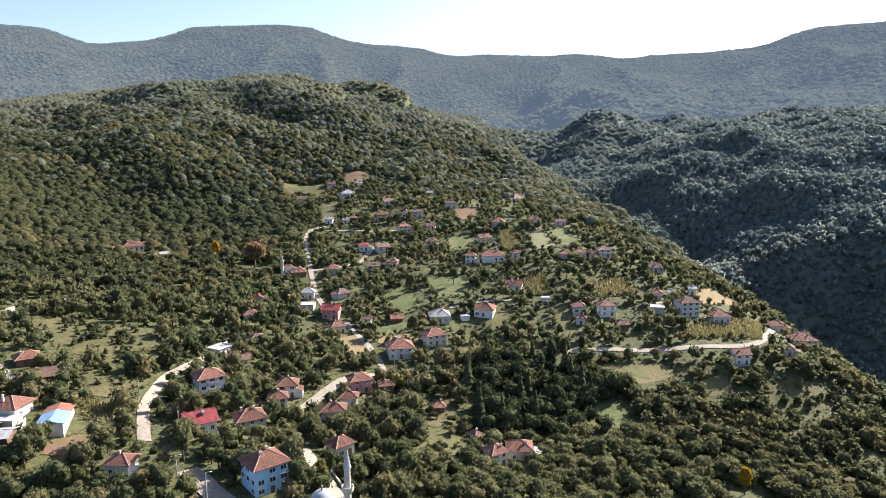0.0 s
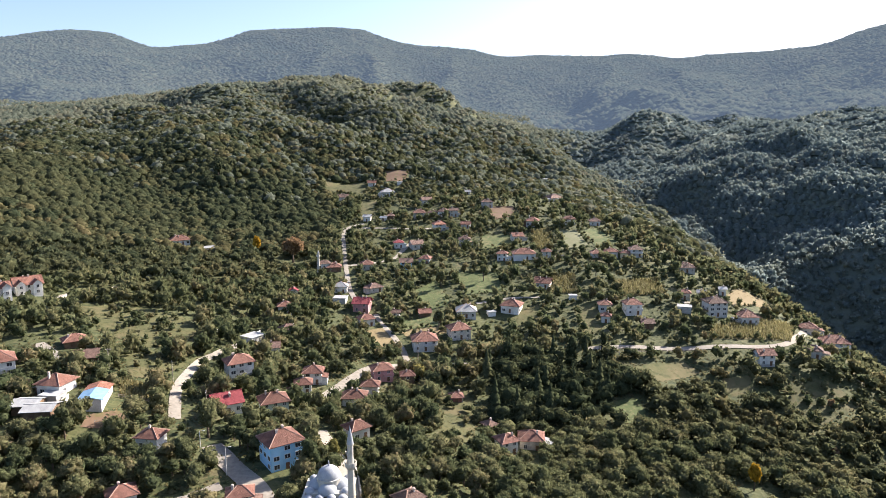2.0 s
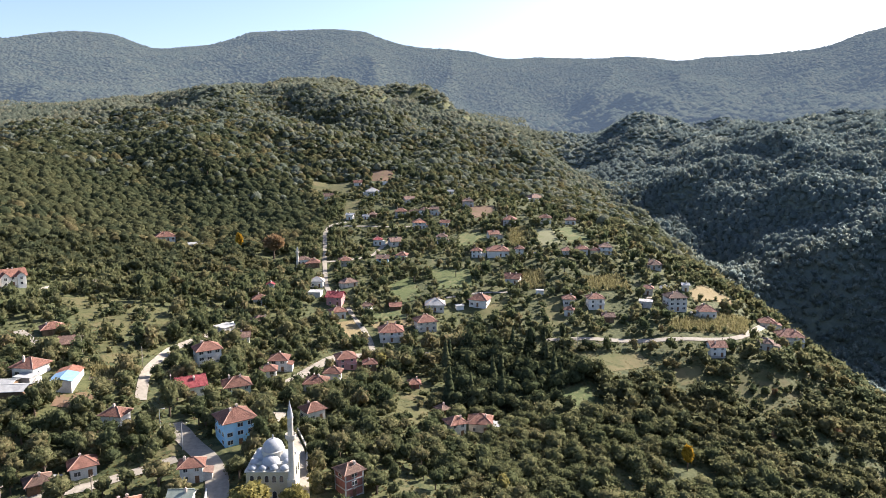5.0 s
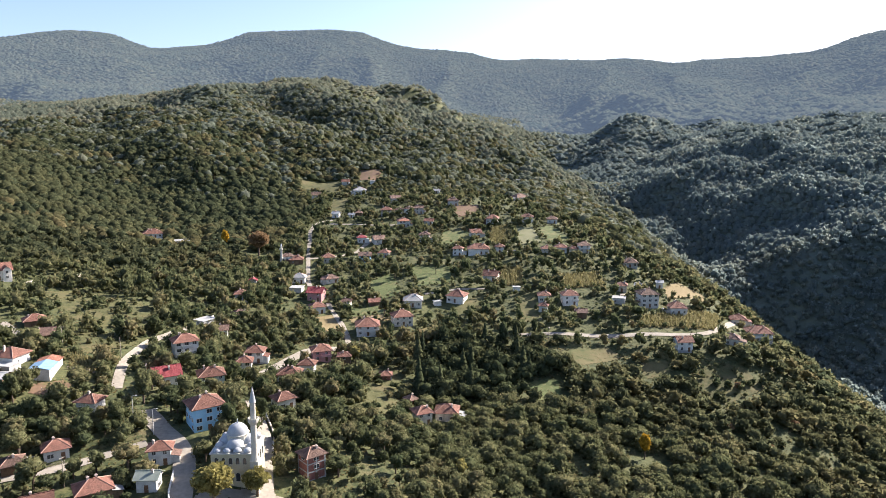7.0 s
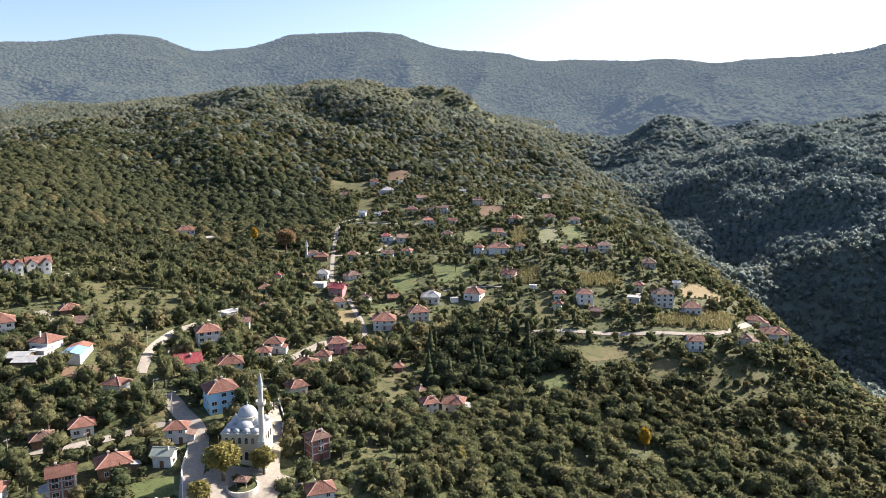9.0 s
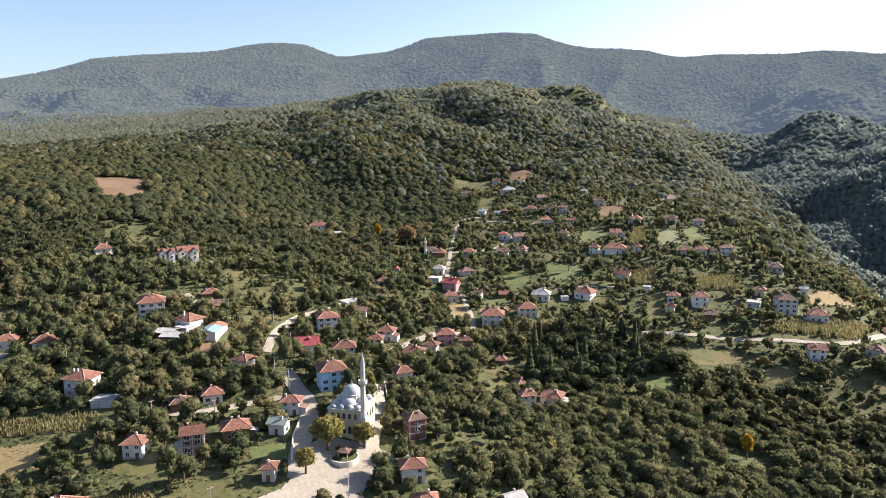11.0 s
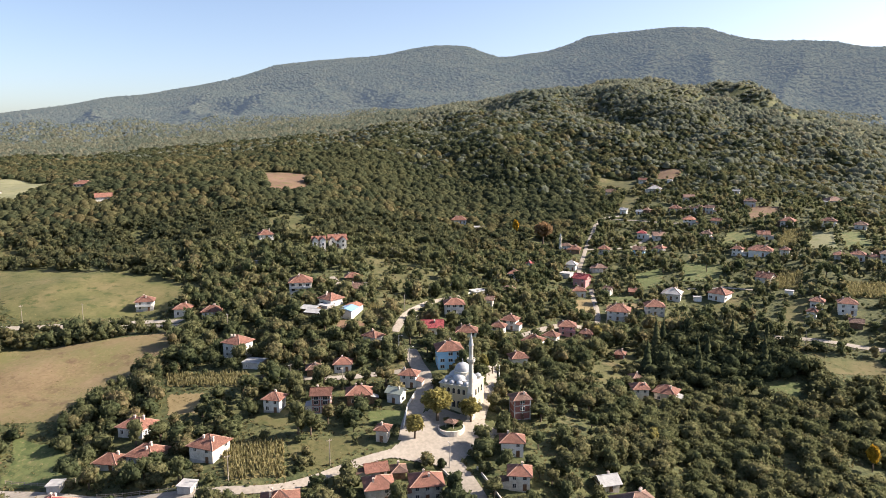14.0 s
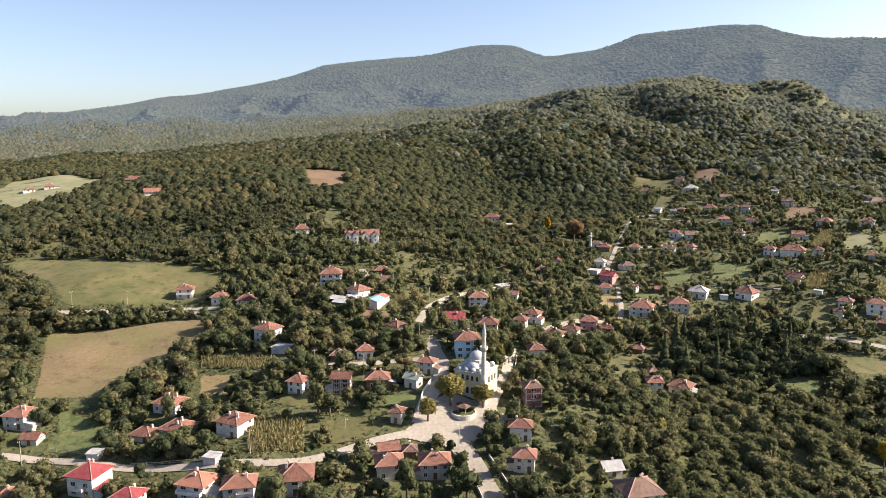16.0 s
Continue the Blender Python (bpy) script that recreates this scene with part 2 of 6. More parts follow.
def foliage(name, tones, translucent=0.42, glow=None, grain=0.9, fleck=0.2, span=0.5):
    """Leaves: tone by the tree's own tint, each clump a little different, with light coming through."""
    m = bpy.data.materials.new(name)
    m.use_nodes = True
    n, ln = m.node_tree.nodes, m.node_tree.links
    n.remove(n["Principled BSDF"])
    at = n.new("ShaderNodeAttribute")
    at.attribute_name = "tint"
    info = n.new("ShaderNodeObjectInfo")
    geo = n.new("ShaderNodeNewGeometry")
    ns = n.new("ShaderNodeTexNoise")
    ns.inputs["Scale"].default_value, ns.inputs["Detail"].default_value = 0.9, 4
    ln.new(geo.outputs["Position"], ns.inputs["Vector"])
    add = n.new("ShaderNodeMath")
    add.operation = "ADD"
    ln.new(at.outputs["Fac"], add.inputs[0]), ln.new(info.outputs["Random"], add.inputs[1])
    fr = n.new("ShaderNodeMath")
    fr.operation = "FRACT"
    ln.new(add.outputs[0], fr.inputs[0])
    isl = n.new("ShaderNodeMath")
    isl.operation = "MULTIPLY_ADD"
    isl.inputs[1].default_value = fleck
    ln.new(geo.outputs["Random Per Island"], isl.inputs[0])
    sc = n.new("ShaderNodeMath")
    sc.operation = "MULTIPLY_ADD"
    sc.inputs[1].default_value, sc.inputs[2].default_value = 0.6, 0.05
    ln.new(fr.outputs[0], sc.inputs[0])
    ln.new(sc.outputs[0], isl.inputs[2])
    nz = n.new("ShaderNodeMath")
    nz.operation = "MULTIPLY_ADD"
    nz.inputs[1].default_value = 0.3
    ln.new(ns.outputs[0], nz.inputs[0]), ln.new(isl.outputs[0], nz.inputs[2])
    ramp = n.new("ShaderNodeValToRGB")
    cr = ramp.color_ramp
    for k, (pos, col) in enumerate(tones):
        e = cr.elements[k] if k < 2 else cr.elements.new(pos)
        e.position, e.color = pos, (*col, 1)
    ln.new(nz.outputs[0], ramp.inputs[0])
    df, tr, mix = n.new("ShaderNodeBsdfDiffuse"), n.new("ShaderNodeBsdfTranslucent"), n.new("ShaderNodeMixShader")
    bp = n.new("ShaderNodeBump")
    bp.inputs["Strength"].default_value, bp.inputs["Distance"].default_value = 0.6, 0.6
    n3 = n.new("ShaderNodeTexNoise")
    n3.inputs["Scale"].default_value, n3.inputs["Detail"].default_value = 1.6, 5
    ln.new(geo.outputs["Position"], n3.inputs["Vector"])
    ln.new(n3.outputs[0], bp.inputs["Height"])
    ng, mg, hv = n.new("ShaderNodeTexNoise"), n.new("ShaderNodeMapRange"), n.new("ShaderNodeHueSaturation")
    ng.inputs["Scale"].default_value, ng.inputs["Detail"].default_value, ng.inputs["Roughness"].default_value = grain, 7, 0.78
    ln.new(geo.outputs["Position"], ng.inputs["Vector"])
    mg.inputs[1].default_value, mg.inputs[2].default_value, mg.inputs[3].default_value, mg.inputs[4].default_value = 0.36, 0.64, 1.05 - span, 1.05 + span
    ln.new(ng.outputs[0], mg.inputs[0]), ln.new(mg.outputs[0], hv.inputs["Value"])
    ln.new(ramp.outputs[0], hv.inputs["Color"])
    for s in (df, tr):
        ln.new(hv.outputs[0], s.inputs["Color"])
    ln.new(bp.outputs[0], df.inputs["Normal"])
    mix.inputs[0].default_value = translucent
    ln.new(df.outputs[0], mix.inputs[1]), ln.new(tr.outputs[0], mix.inputs[2])
    out = mix.outputs[0]
    # an even added emission that stands in for distance haze
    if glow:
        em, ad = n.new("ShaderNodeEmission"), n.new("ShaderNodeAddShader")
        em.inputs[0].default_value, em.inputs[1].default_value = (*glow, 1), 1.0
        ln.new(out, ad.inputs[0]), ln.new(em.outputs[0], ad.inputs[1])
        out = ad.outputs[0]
    ln.new(out, n["Material Output"].inputs["Surface"])
    return m


WALLS = {
    "white": surface("white_render", (0.48, 0.46, 0.42), (0.72, 0.7, 0.66), 0.45, 5, vary=0.14),
    "cream": surface("cream_render", (0.55, 0.46, 0.3), (0.72, 0.63, 0.45), 0.5, 6, vary=0.1),
    "grey": surface("weathered_render", (0.36, 0.34, 0.31), (0.6, 0.58, 0.54), 0.6, 5, vary=0.2),
    "pink": surface("pink_render", (0.42, 0.2, 0.2), (0.55, 0.3, 0.28), 0.6, 6, vary=0.12),
    "blue": surface("blue_render", (0.27, 0.5, 0.68), (0.38, 0.62, 0.78), 0.4, 5),
    "green": surface("green_render", (0.32, 0.38, 0.32), (0.45, 0.5, 0.42), 0.5, 6),
    "brick": surface("hollow_brick", (0.21, 0.08, 0.062), (0.31, 0.135, 0.105), 1.2, 14, vary=0.1),
    "stone": surface("old_stone_render", (0.4, 0.355, 0.29), (0.66, 0.61, 0.53), 0.9, 6, vary=0.2),
    "timber": surface("dark_timber", (0.1, 0.06, 0.035), (0.24, 0.16, 0.1), 1.0, 12, vary=0.2),
}
ROOFS = {
    "red": tiles("red_clay_tiles", (0.12, 0.057, 0.042), (0.25, 0.118, 0.085)),
    "orange": tiles("orange_clay_tiles", (0.25, 0.105, 0.068), (0.36, 0.17, 0.115), 0.1),
    "crimson": tiles("crimson_roof_sheet", (0.2, 0.035, 0.04), (0.31, 0.07, 0.075), 0.1),
    "dark": tiles("weathered_brown_tiles", (0.1, 0.062, 0.05), (0.21, 0.13, 0.1)),
    "metal": surface("zinc_sheet", (0.24, 0.24, 0.24), (0.44, 0.44, 0.43), 0.5, 6, 0.65, 0.1, vary=0.15),
    "sage": surface("grey_green_sheet", (0.16, 0.19, 0.16), (0.27, 0.3, 0.26), 0.5, 6, 0.6, 0.1),
    "azure": surface("blue_tarpaulin_sheet", (0.14, 0.27, 0.42), (0.24, 0.37, 0.5), 0.6, 5, 0.5, 0.1),
}
CAP = surface("mortared_ridge_tiles", (0.24, 0.14, 0.105), (0.36, 0.23, 0.175), 0.8, 8)
GLASS = surface("window_glass", (0.02, 0.024, 0.03), (0.05, 0.055, 0.06), 1, 4, 0.12, 0, spec=0.6)
FRAME = surface("window_frame_paint", (0.5, 0.48, 0.45), (0.72, 0.7, 0.66), 3, 20, 0.6)
DOOR = surface("brown_door", (0.1, 0.05, 0.03), (0.2, 0.11, 0.06), 3, 20, 0.6)
PLASTER = surface("chimney_plaster", (0.45, 0.36, 0.3), (0.62, 0.52, 0.45), 2, 12)
CONCRETE = surface("concrete", (0.3, 0.29, 0.27), (0.5, 0.48, 0.45), 0.8, 9)
LEAD = surface("grey_white_dome_sheet", (0.29, 0.305, 0.33), (0.42, 0.435, 0.455), 0.5, 5, 0.45)
ROAD = surface("pale_dusty_road", (0.22, 0.195, 0.16), (0.37, 0.33, 0.275), 0.05, 0.9, 0.95, coords="World")
BARK = surface("bark", (0.06, 0.045, 0.03), (0.15, 0.11, 0.08), 2, 15)
POLE = surface("weathered_pole", (0.22, 0.18, 0.14), (0.4, 0.35, 0.29), 2, 15)
LEAF = foliage("mixed_leaves", [(0.0, (0.043, 0.057, 0.032)), (0.35, (0.079, 0.095, 0.048)), (0.65, (0.118, 0.126, 0.062)), (0.85, (0.155, 0.148, 0.075)), (1.0, (0.2, 0.16, 0.088))], 0.5)
WOOD_LEAF = foliage("woodland_leaves", [(0.0, (0.036, 0.052, 0.033)), (0.35, (0.076, 0.09, 0.05)), (0.7, (0.122, 0.122, 0.062)), (0.95, (0.17, 0.145, 0.075))], 0.6, None, 0.45)
# valley haze is painted into these leaf colours: paler and bluer
FAR_LEAF = foliage("haze_blued_valley_leaves", [(0.0, (0.14, 0.18, 0.182)), (0.45, (0.185, 0.228, 0.218)), (0.75, (0.22, 0.256, 0.228)), (0.95, (0.245, 0.264, 0.222))], 0.6, None, 0.3, 0.16, 0.3)
# hill leaves greyed and paled, painting in a thinner haze
HILL_LEAF = foliage("haze_greyed_hill_leaves", [(0.0, (0.11, 0.138, 0.112)), (0.45, (0.165, 0.188, 0.144)), (0.75, (0.205, 0.216, 0.156)), (0.95, (0.235, 0.222, 0.156))], 0.6, None, 0.16, 0.16, 0.35)
GRASS = foliage("dry_grass_blades", [(0.0, (0.07, 0.075, 0.028)), (0.4, (0.115, 0.105, 0.042)), (0.7, (0.17, 0.135, 0.065)), (1.0, (0.23, 0.175, 0.095))], 0.4)
# the bluish glow imitates haze over the far mountains
MOUNTAIN_LEAF = foliage("mountain_leaves_with_haze_glow", [(0.0, (0.042, 0.056, 0.042)), (0.45, (0.062, 0.075, 0.053)), (0.75, (0.082, 0.09, 0.061)), (0.95, (0.096, 0.094, 0.062))], 0.3, (0.034, 0.046, 0.066), 0.06, 0.1, 0.22)
PINE_LEAF = foliage("dark_conifer_leaves", [(0.0, (0.03, 0.038, 0.022)), (0.5, (0.05, 0.06, 0.031)), (1.0, (0.08, 0.084, 0.042))], 0.25)
GOLD_LEAF = foliage("yellow_autumn_leaves", [(0.0, (0.2, 0.13, 0.015)), (0.5, (0.42, 0.26, 0.03)), (1.0, (0.52, 0.34, 0.06))])
PLANE_LEAF = foliage("yellowing_plane_leaves", [(0.0, (0.14, 0.14, 0.05)), (0.5, (0.235, 0.21, 0.075)), (1.0, (0.32, 0.27, 0.105))])
RUST_LEAF = foliage("rust_autumn_leaves", [(0.0, (0.17, 0.11, 0.06)), (0.5, (0.25, 0.165, 0.09)), (1.0, (0.32, 0.22, 0.13))], 0.5)
MAIZE = foliage("ripe_maize_leaves", [(0.0, (0.15, 0.15, 0.07)), (0.5, (0.235, 0.215, 0.105)), (1.0, (0.34, 0.295, 0.155))])
FIELDS = {
    "green": surface("pasture_grass", (0.07, 0.076, 0.026), (0.12, 0.115, 0.045), 0.06, 0.8, 0.95, 0.6, coords="World", patch=[((0.15, 0.125, 0.058), 0.04, 0.45, 0.62), ((0.055, 0.068, 0.02), 0.2, 0.52, 0.66)]),
    "bright": surface("fresh_meadow_grass", (0.066, 0.09, 0.03), (0.115, 0.135, 0.048), 0.08, 0.9, 0.95, 0.6, coords="World", patch=[((0.17, 0.155, 0.066), 0.06, 0.5, 0.66), ((0.05, 0.07, 0.022), 0.25, 0.5, 0.62), ((0.19, 0.165, 0.08), 0.55, 0.55, 0.7)]),
    "dry": surface("dry_stubble", (0.135, 0.098, 0.052), (0.215, 0.158, 0.088), 0.05, 0.7, 0.95, 0.6, coords="World", patch=[((0.13, 0.122, 0.048), 0.016, 0.44, 0.58), ((0.11, 0.075, 0.042), 0.12, 0.55, 0.68), ((0.19, 0.15, 0.08), 0.5, 0.55, 0.7)]),
    "olive": surface("rough_grass", (0.06, 0.066, 0.024), (0.112, 0.104, 0.042), 0.07, 0.8, 0.95, 0.6, coords="World", patch=[((0.12, 0.1, 0.047), 0.08, 0.5, 0.66), ((0.045, 0.054, 0.017), 0.3, 0.52, 0.64)]),
    "soil": surface("bare_reddish_soil", (0.12, 0.075, 0.046), (0.19, 0.122, 0.08), 0.06, 0.7, 0.95, 0.6, coords="World", patch=[((0.11, 0.105, 0.035), 0.15, 0.52, 0.66)]),
    "pale": surface("pale_mown_field", (0.15, 0.155, 0.08), (0.23, 0.22, 0.125), 0.06, 0.8, 0.95, 0.4, coords="World", patch=[((0.12, 0.14, 0.05), 0.1, 0.52, 0.68)]),
    "gold": surface("wheat_stubble", (0.17, 0.13, 0.062), (0.25, 0.195, 0.1), 0.06, 0.8, 0.95, 0.4, coords="World"),
    "maize": surface("maize_field_soil", (0.12, 0.105, 0.04), (0.25, 0.2, 0.085), 0.08, 0.9, 0.95, 0.6, coords="World"),
}
GROUND = surface("rough_hillside", (0.06, 0.07, 0.027), (0.108, 0.108, 0.043), 0.045, 0.6, 0.95, 0.9, coords="World", bump_distance=0.5,
                 patch=[((0.14, 0.115, 0.06), 0.07, 0.58, 0.72), ((0.042, 0.054, 0.02), 0.35, 0.48, 0.6), ((0.12, 0.1, 0.052), 0.8, 0.58, 0.7)])
# ground under the far woods, paled to match their painted haze
FAR_WOODS = surface("haze_paled_wooded_ground", (0.09, 0.112, 0.092), (0.135, 0.152, 0.12), 0.006, 0.055, 0.95, 1.0, coords="World", bump_distance=9.0)


# ---- building blocks ----
def mesh_of(name, verts, faces, mats, slots=None, smooth=False):
    me = bpy.data.meshes.new(name)
    me.from_pydata(verts, [], faces)
    for m in mats:
        me.materials.append(m)
    if slots is not None:
        me.polygons.foreach_set("material_index", slots)
    if smooth:
        me.polygons.foreach_set("use_smooth", [True] * len(me.polygons))
    me.update()
    return me


def child(name, me, parent, at=(0, 0, 0), turn=0.0, label=""):
    ob = new(name, me)
    ob.parent = parent
    ob.matrix_basis = pose(*at, 0, 0, turn)
    return tagged(ob, label)


def tri_mesh(name, verts, tris, mat, tint=None, smooth=False):
    """A mesh from arrays of vertices and triangles, with a tint for each vertex."""
    me = bpy.data.meshes.new(name)
    nv, nt = len(verts), len(tris)
    me.vertices.add(nv)
    me.vertices.foreach_set("co", np.asarray(verts, np.float32).ravel())
    me.loops.add(nt * 3)
    me.loops.foreach_set("vertex_index", np.asarray(tris, np.int32).ravel())
    me.polygons.add(nt)
    me.polygons.foreach_set("loop_start", np.arange(0, nt * 3, 3, dtype=np.int32))
    if smooth:
        me.polygons.foreach_set("use_smooth", np.ones(nt, bool))
    me.materials.append(mat)
    if tint is not None:
        a = me.attributes.new("tint", "FLOAT", "POINT")
        a.data.foreach_set("value", np.asarray(tint, np.float32))
    me.update(calc_edges=True)
    return me


def boxes(*specs):
    """Vertices and faces of boxes (x0, y0, z0, x1, y1, z1)."""
    v, f = [], []
    for x0, y0, z0, x1, y1, z1 in specs:
        k = len(v)
        v += [(x0, y0, z0), (x1, y0, z0), (x1, y1, z0), (x0, y1, z0), (x0, y0, z1), (x1, y0, z1), (x1, y1, z1), (x0, y1, z1)]
        f += [tuple(k + i for i in q) for q in ((3, 2, 1, 0), (4, 5, 6, 7), (0, 1, 5, 4), (1, 2, 6, 5), (2, 3, 7, 6), (3, 0, 4, 7))]
    return v, f


def level(x, y):
    return float(ground_z(x, y)[0])


# ---- the ground: one sheet to the horizon ----
def ground_sheet():
    near = np.concatenate([np.linspace(8, 60, 8), np.geomspace(66, 1500, 175), np.arange(1520, 4330, 22), np.geomspace(4360, 4900, 6)])
    ang = np.concatenate([np.arange(-84, 58, 0.5), np.arange(58, 276, 4.0)])
    a, r = np.meshgrid(np.radians(ang), near)
    x, y = np.sin(a) * r, np.cos(a) * r
    z = ground_z(x, y)
    nr, na = x.shape
    v = np.stack([x, y, z], -1).reshape(-1, 3)
    i, j = np.meshgrid(np.arange(nr - 1), np.arange(na), indexing="ij")
    p, q = i * na + j, i * na + (j + 1) % na
    s, t = p + na, q + na
    tris = np.concatenate([np.stack([p, q, t], -1).reshape(-1, 3), np.stack([p, t, s], -1).reshape(-1, 3)])[:, ::-1]
    hub = len(v)
    v = np.concatenate([v, [(0, 0, level(0, 0))]])
    j = np.arange(na)
    tris = np.concatenate([tris, np.stack([np.full(na, hub), j, (j + 1) % na], -1)])
    me = tri_mesh("ground", v, tris, GROUND, smooth=True)
    # farther ground gets the haze-paled colour, then the leaves with haze glow
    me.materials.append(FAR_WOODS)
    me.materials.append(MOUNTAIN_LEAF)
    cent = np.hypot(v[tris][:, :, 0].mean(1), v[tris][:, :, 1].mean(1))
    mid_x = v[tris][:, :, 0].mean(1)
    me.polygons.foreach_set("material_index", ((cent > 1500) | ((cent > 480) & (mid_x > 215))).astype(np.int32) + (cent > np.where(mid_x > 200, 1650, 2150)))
    ob = new("ground", me)
    return tagged(ob, "grassy hillside rising to wooded mountains", "ground", kind="structure")


ground_sheet()

FIELD_KINDS = []
CLEAR = []      # outlines kept free of trees
TRACKS = []     # road lines kept free of trees: points and half width


def inside(px, py, poly):
    px, py = np.asarray(px), np.asarray(py)
    c = np.zeros(px.shape, bool)
    for (x0, y0), (x1, y1) in zip(poly, poly[1:] + poly[:1]):
        if y0 != y1:
            c ^= ((y0 > py) != (y1 > py)) & (px < (x1 - x0) * (py - y0) / (y1 - y0) + x0)
    return c


def drape(name, poly, mat, lift, step=None):
    """A patch over the ground inside an outline, with a ragged edge."""
    xs, ys = [p[0] for p in poly], [p[1] for p in poly]
    step = step or max(0.8, min(3.5, max(max(xs) - min(xs), max(ys) - min(ys)) / 90))
    gx, gy = np.meshgrid(np.arange(min(xs) - step, max(xs) + step * 2, step), np.arange(min(ys) - step, max(ys) + step * 2, step))
    jx, jy = gx + waves(gx, gy, 9, 11) * step * 0.4, gy + waves(gx, gy, 9, 12) * step * 0.4
    keep = inside(jx, jy, poly)
    z = ground_z(jx, jy) + lift
    ny, nx = gx.shape
    idx = np.arange(ny * nx).reshape(ny, nx)
    q = (keep[:-1, :-1].astype(int) + keep[1:, :-1] + keep[:-1, 1:] + keep[1:, 1:]) >= 2
    a, b, c, d = idx[:-1, :-1][q], idx[:-1, 1:][q], idx[1:, 1:][q], idx[1:, :-1][q]
    tris = np.concatenate([np.stack([a, b, c], -1), np.stack([a, c, d], -1)])
    used, inv = np.unique(tris, return_inverse=True)
    v = np.stack([jx, jy, z], -1).reshape(-1, 3)[used]
    return new(name, tri_mesh(name, v, inv.reshape(-1, 3), mat, smooth=True))


def field(kind, label, *poly):
    poly = list(poly)
    CLEAR.append(poly)
    FIELD_KINDS.append(kind)
    tagged(drape("field", poly, FIELDS[kind], 0.12 + 0.01 * (len(CLEAR) % 5)), label, "field", kind="structure")
    if kind == "maize":
        crop(poly)


def crop(poly):
    """Rows of ripe maize on a field, too many to count."""
    xs, ys = [p[0] for p in poly], [p[1] for p in poly]
    gx, gy = np.meshgrid(np.arange(min(xs), max(xs), 0.55), np.arange(min(ys), max(ys), 1.35))
    rng = np.random.RandomState(int(abs(xs[0]) * 10) % 9999)
    gx, gy = gx + rng.uniform(-0.3, 0.3, gx.shape), gy + rng.uniform(-0.3, 0.3, gx.shape)
    k = inside(gx, gy, poly) & (rng.rand(*gx.shape) < 0.85)
    x, y = gx[k], gy[k]
    n = len(x)
    if not n:
        return
    z = ground_z(x, y)
    v, t = [], []
    for j in range(3):
        a = rng.uniform(0, 6.3, n)
        h, w = rng.uniform(1.2, 2.3, n), rng.uniform(0.25, 0.5, n)
        dx, dy = np.cos(a) * w, np.sin(a) * w
        v.append(np.stack([np.stack([x - dx, y - dy, z], -1), np.stack([x + dx, y + dy, z + 0.3], -1), np.stack([x + dy * 0.6, y - dx * 0.6, z + h], -1)], 1))
    v = np.concatenate(v)
    tint = np.repeat(rng.rand(len(v)), 3)
    me = tri_mesh("maize", v.reshape(-1, 3), np.arange(len(v) * 3).reshape(-1, 3), MAIZE, tint)
    tagged(new("maize", me), "rows of ripe yellow-brown maize stalks", "maize", kind="stuff")


def road(width, label, *line, mat=None):
    """A road strip laid over the ground, slightly cambered."""
    pts = densify([(x, y, 0) for x, y in line], 3.0)
    p = np.array(pts)[:, :2]
    for _ in range(4):
        p[1:-1] = (p[:-2] + 2 * p[1:-1] + p[2:]) / 4
    t = np.gradient(p, axis=0)
    t /= np.linalg.norm(t, axis=1)[:, None] + 1e-9
    nrm = np.stack([-t[:, 1], t[:, 0]], -1)
    v, tris, cols = [], [], 5
    for c in range(cols):
        s = (c / (cols - 1) - 0.5) * width * (1 + 0.08 * waves(p[:, 0], p[:, 1], 14, 5 + c))
        q = p + nrm * s[:, None]
        v.append(np.stack([q[:, 0], q[:, 1], ground_z(q[:, 0], q[:, 1]) + 0.24 + 0.04 * (1 - abs(c - 2) / 2)], -1))
    v = np.stack(v, 1).reshape(-1, 3)
    n = len(p)
    for i in range(n - 1):
        for c in range(cols - 1):
            a = i * cols + c
            tris += [(a, a + 1, a + cols + 1), (a, a + cols + 1, a + cols)]
    TRACKS.append((p, width / 2))
    tagged(new("road", tri_mesh("road", v, tris, mat or ROAD, smooth=True)), label, "road", kind="structure")


# ---- roads, the square and the fields ----
SQUARE = [(-63, 153), (-66, 164), (-63, 175), (-46, 177), (-38, 175), (-42, 162), (-44, 150), (-50, 149), (-65, 144)]
tagged(drape("square", SQUARE, ROAD, 0.3, 0.6), "pale dusty village square", "square", kind="structure")
road(6.5, "wide pale concrete road between low walls", (-15, 126), (-23, 133), (-29, 138), (-34, 143), (-41, 149), (-47, 153), (-51, 157))
road(6.3, "pale village street beside the mosque", (-62, 154), (-69, 171), (-71, 182), (-74, 190), (-90, 208), (-96, 215))
road(4.0, "narrow lane behind the mosque", (-46, 173), (-50, 186), (-53, 201), (-68, 238))
road(4.5, "pale winding village street", (-76, 267), (-67, 286), (-59, 303), (-47, 311), (-13, 316))
road(2.8, "straight lane between gardens", (-43, 314), (-47, 332), (-59, 365), (-63, 378))
road(3.8, "pale dirt road at a junction", (-113, 232), (-121, 255), (-123, 284), (-119, 300), (-113, 315), (-110, 332))
road(3.8, "dusty road along the lower houses", (-57, 152), (-66, 144), (-74, 130), (-78, 120), (-85, 113), (-91, 109), (-99, 104), (-113, 98), (-132, 92), (-146, 88), (-174, 81), (-189, 74))
road(2.8, "village street climbing between gardens", (-73, 388), (-81, 413), (-89, 457), (-100, 525), (-100, 547), (-88, 555))
road(2.6, "village street across the slope", (-89, 457), (-72, 464), (-59, 475), (-54, 497))
road(3.6, "pale road along the terrace", (38, 335), (67, 337), (96, 337), (122, 338), (135, 343), (152, 363), (166, 385))
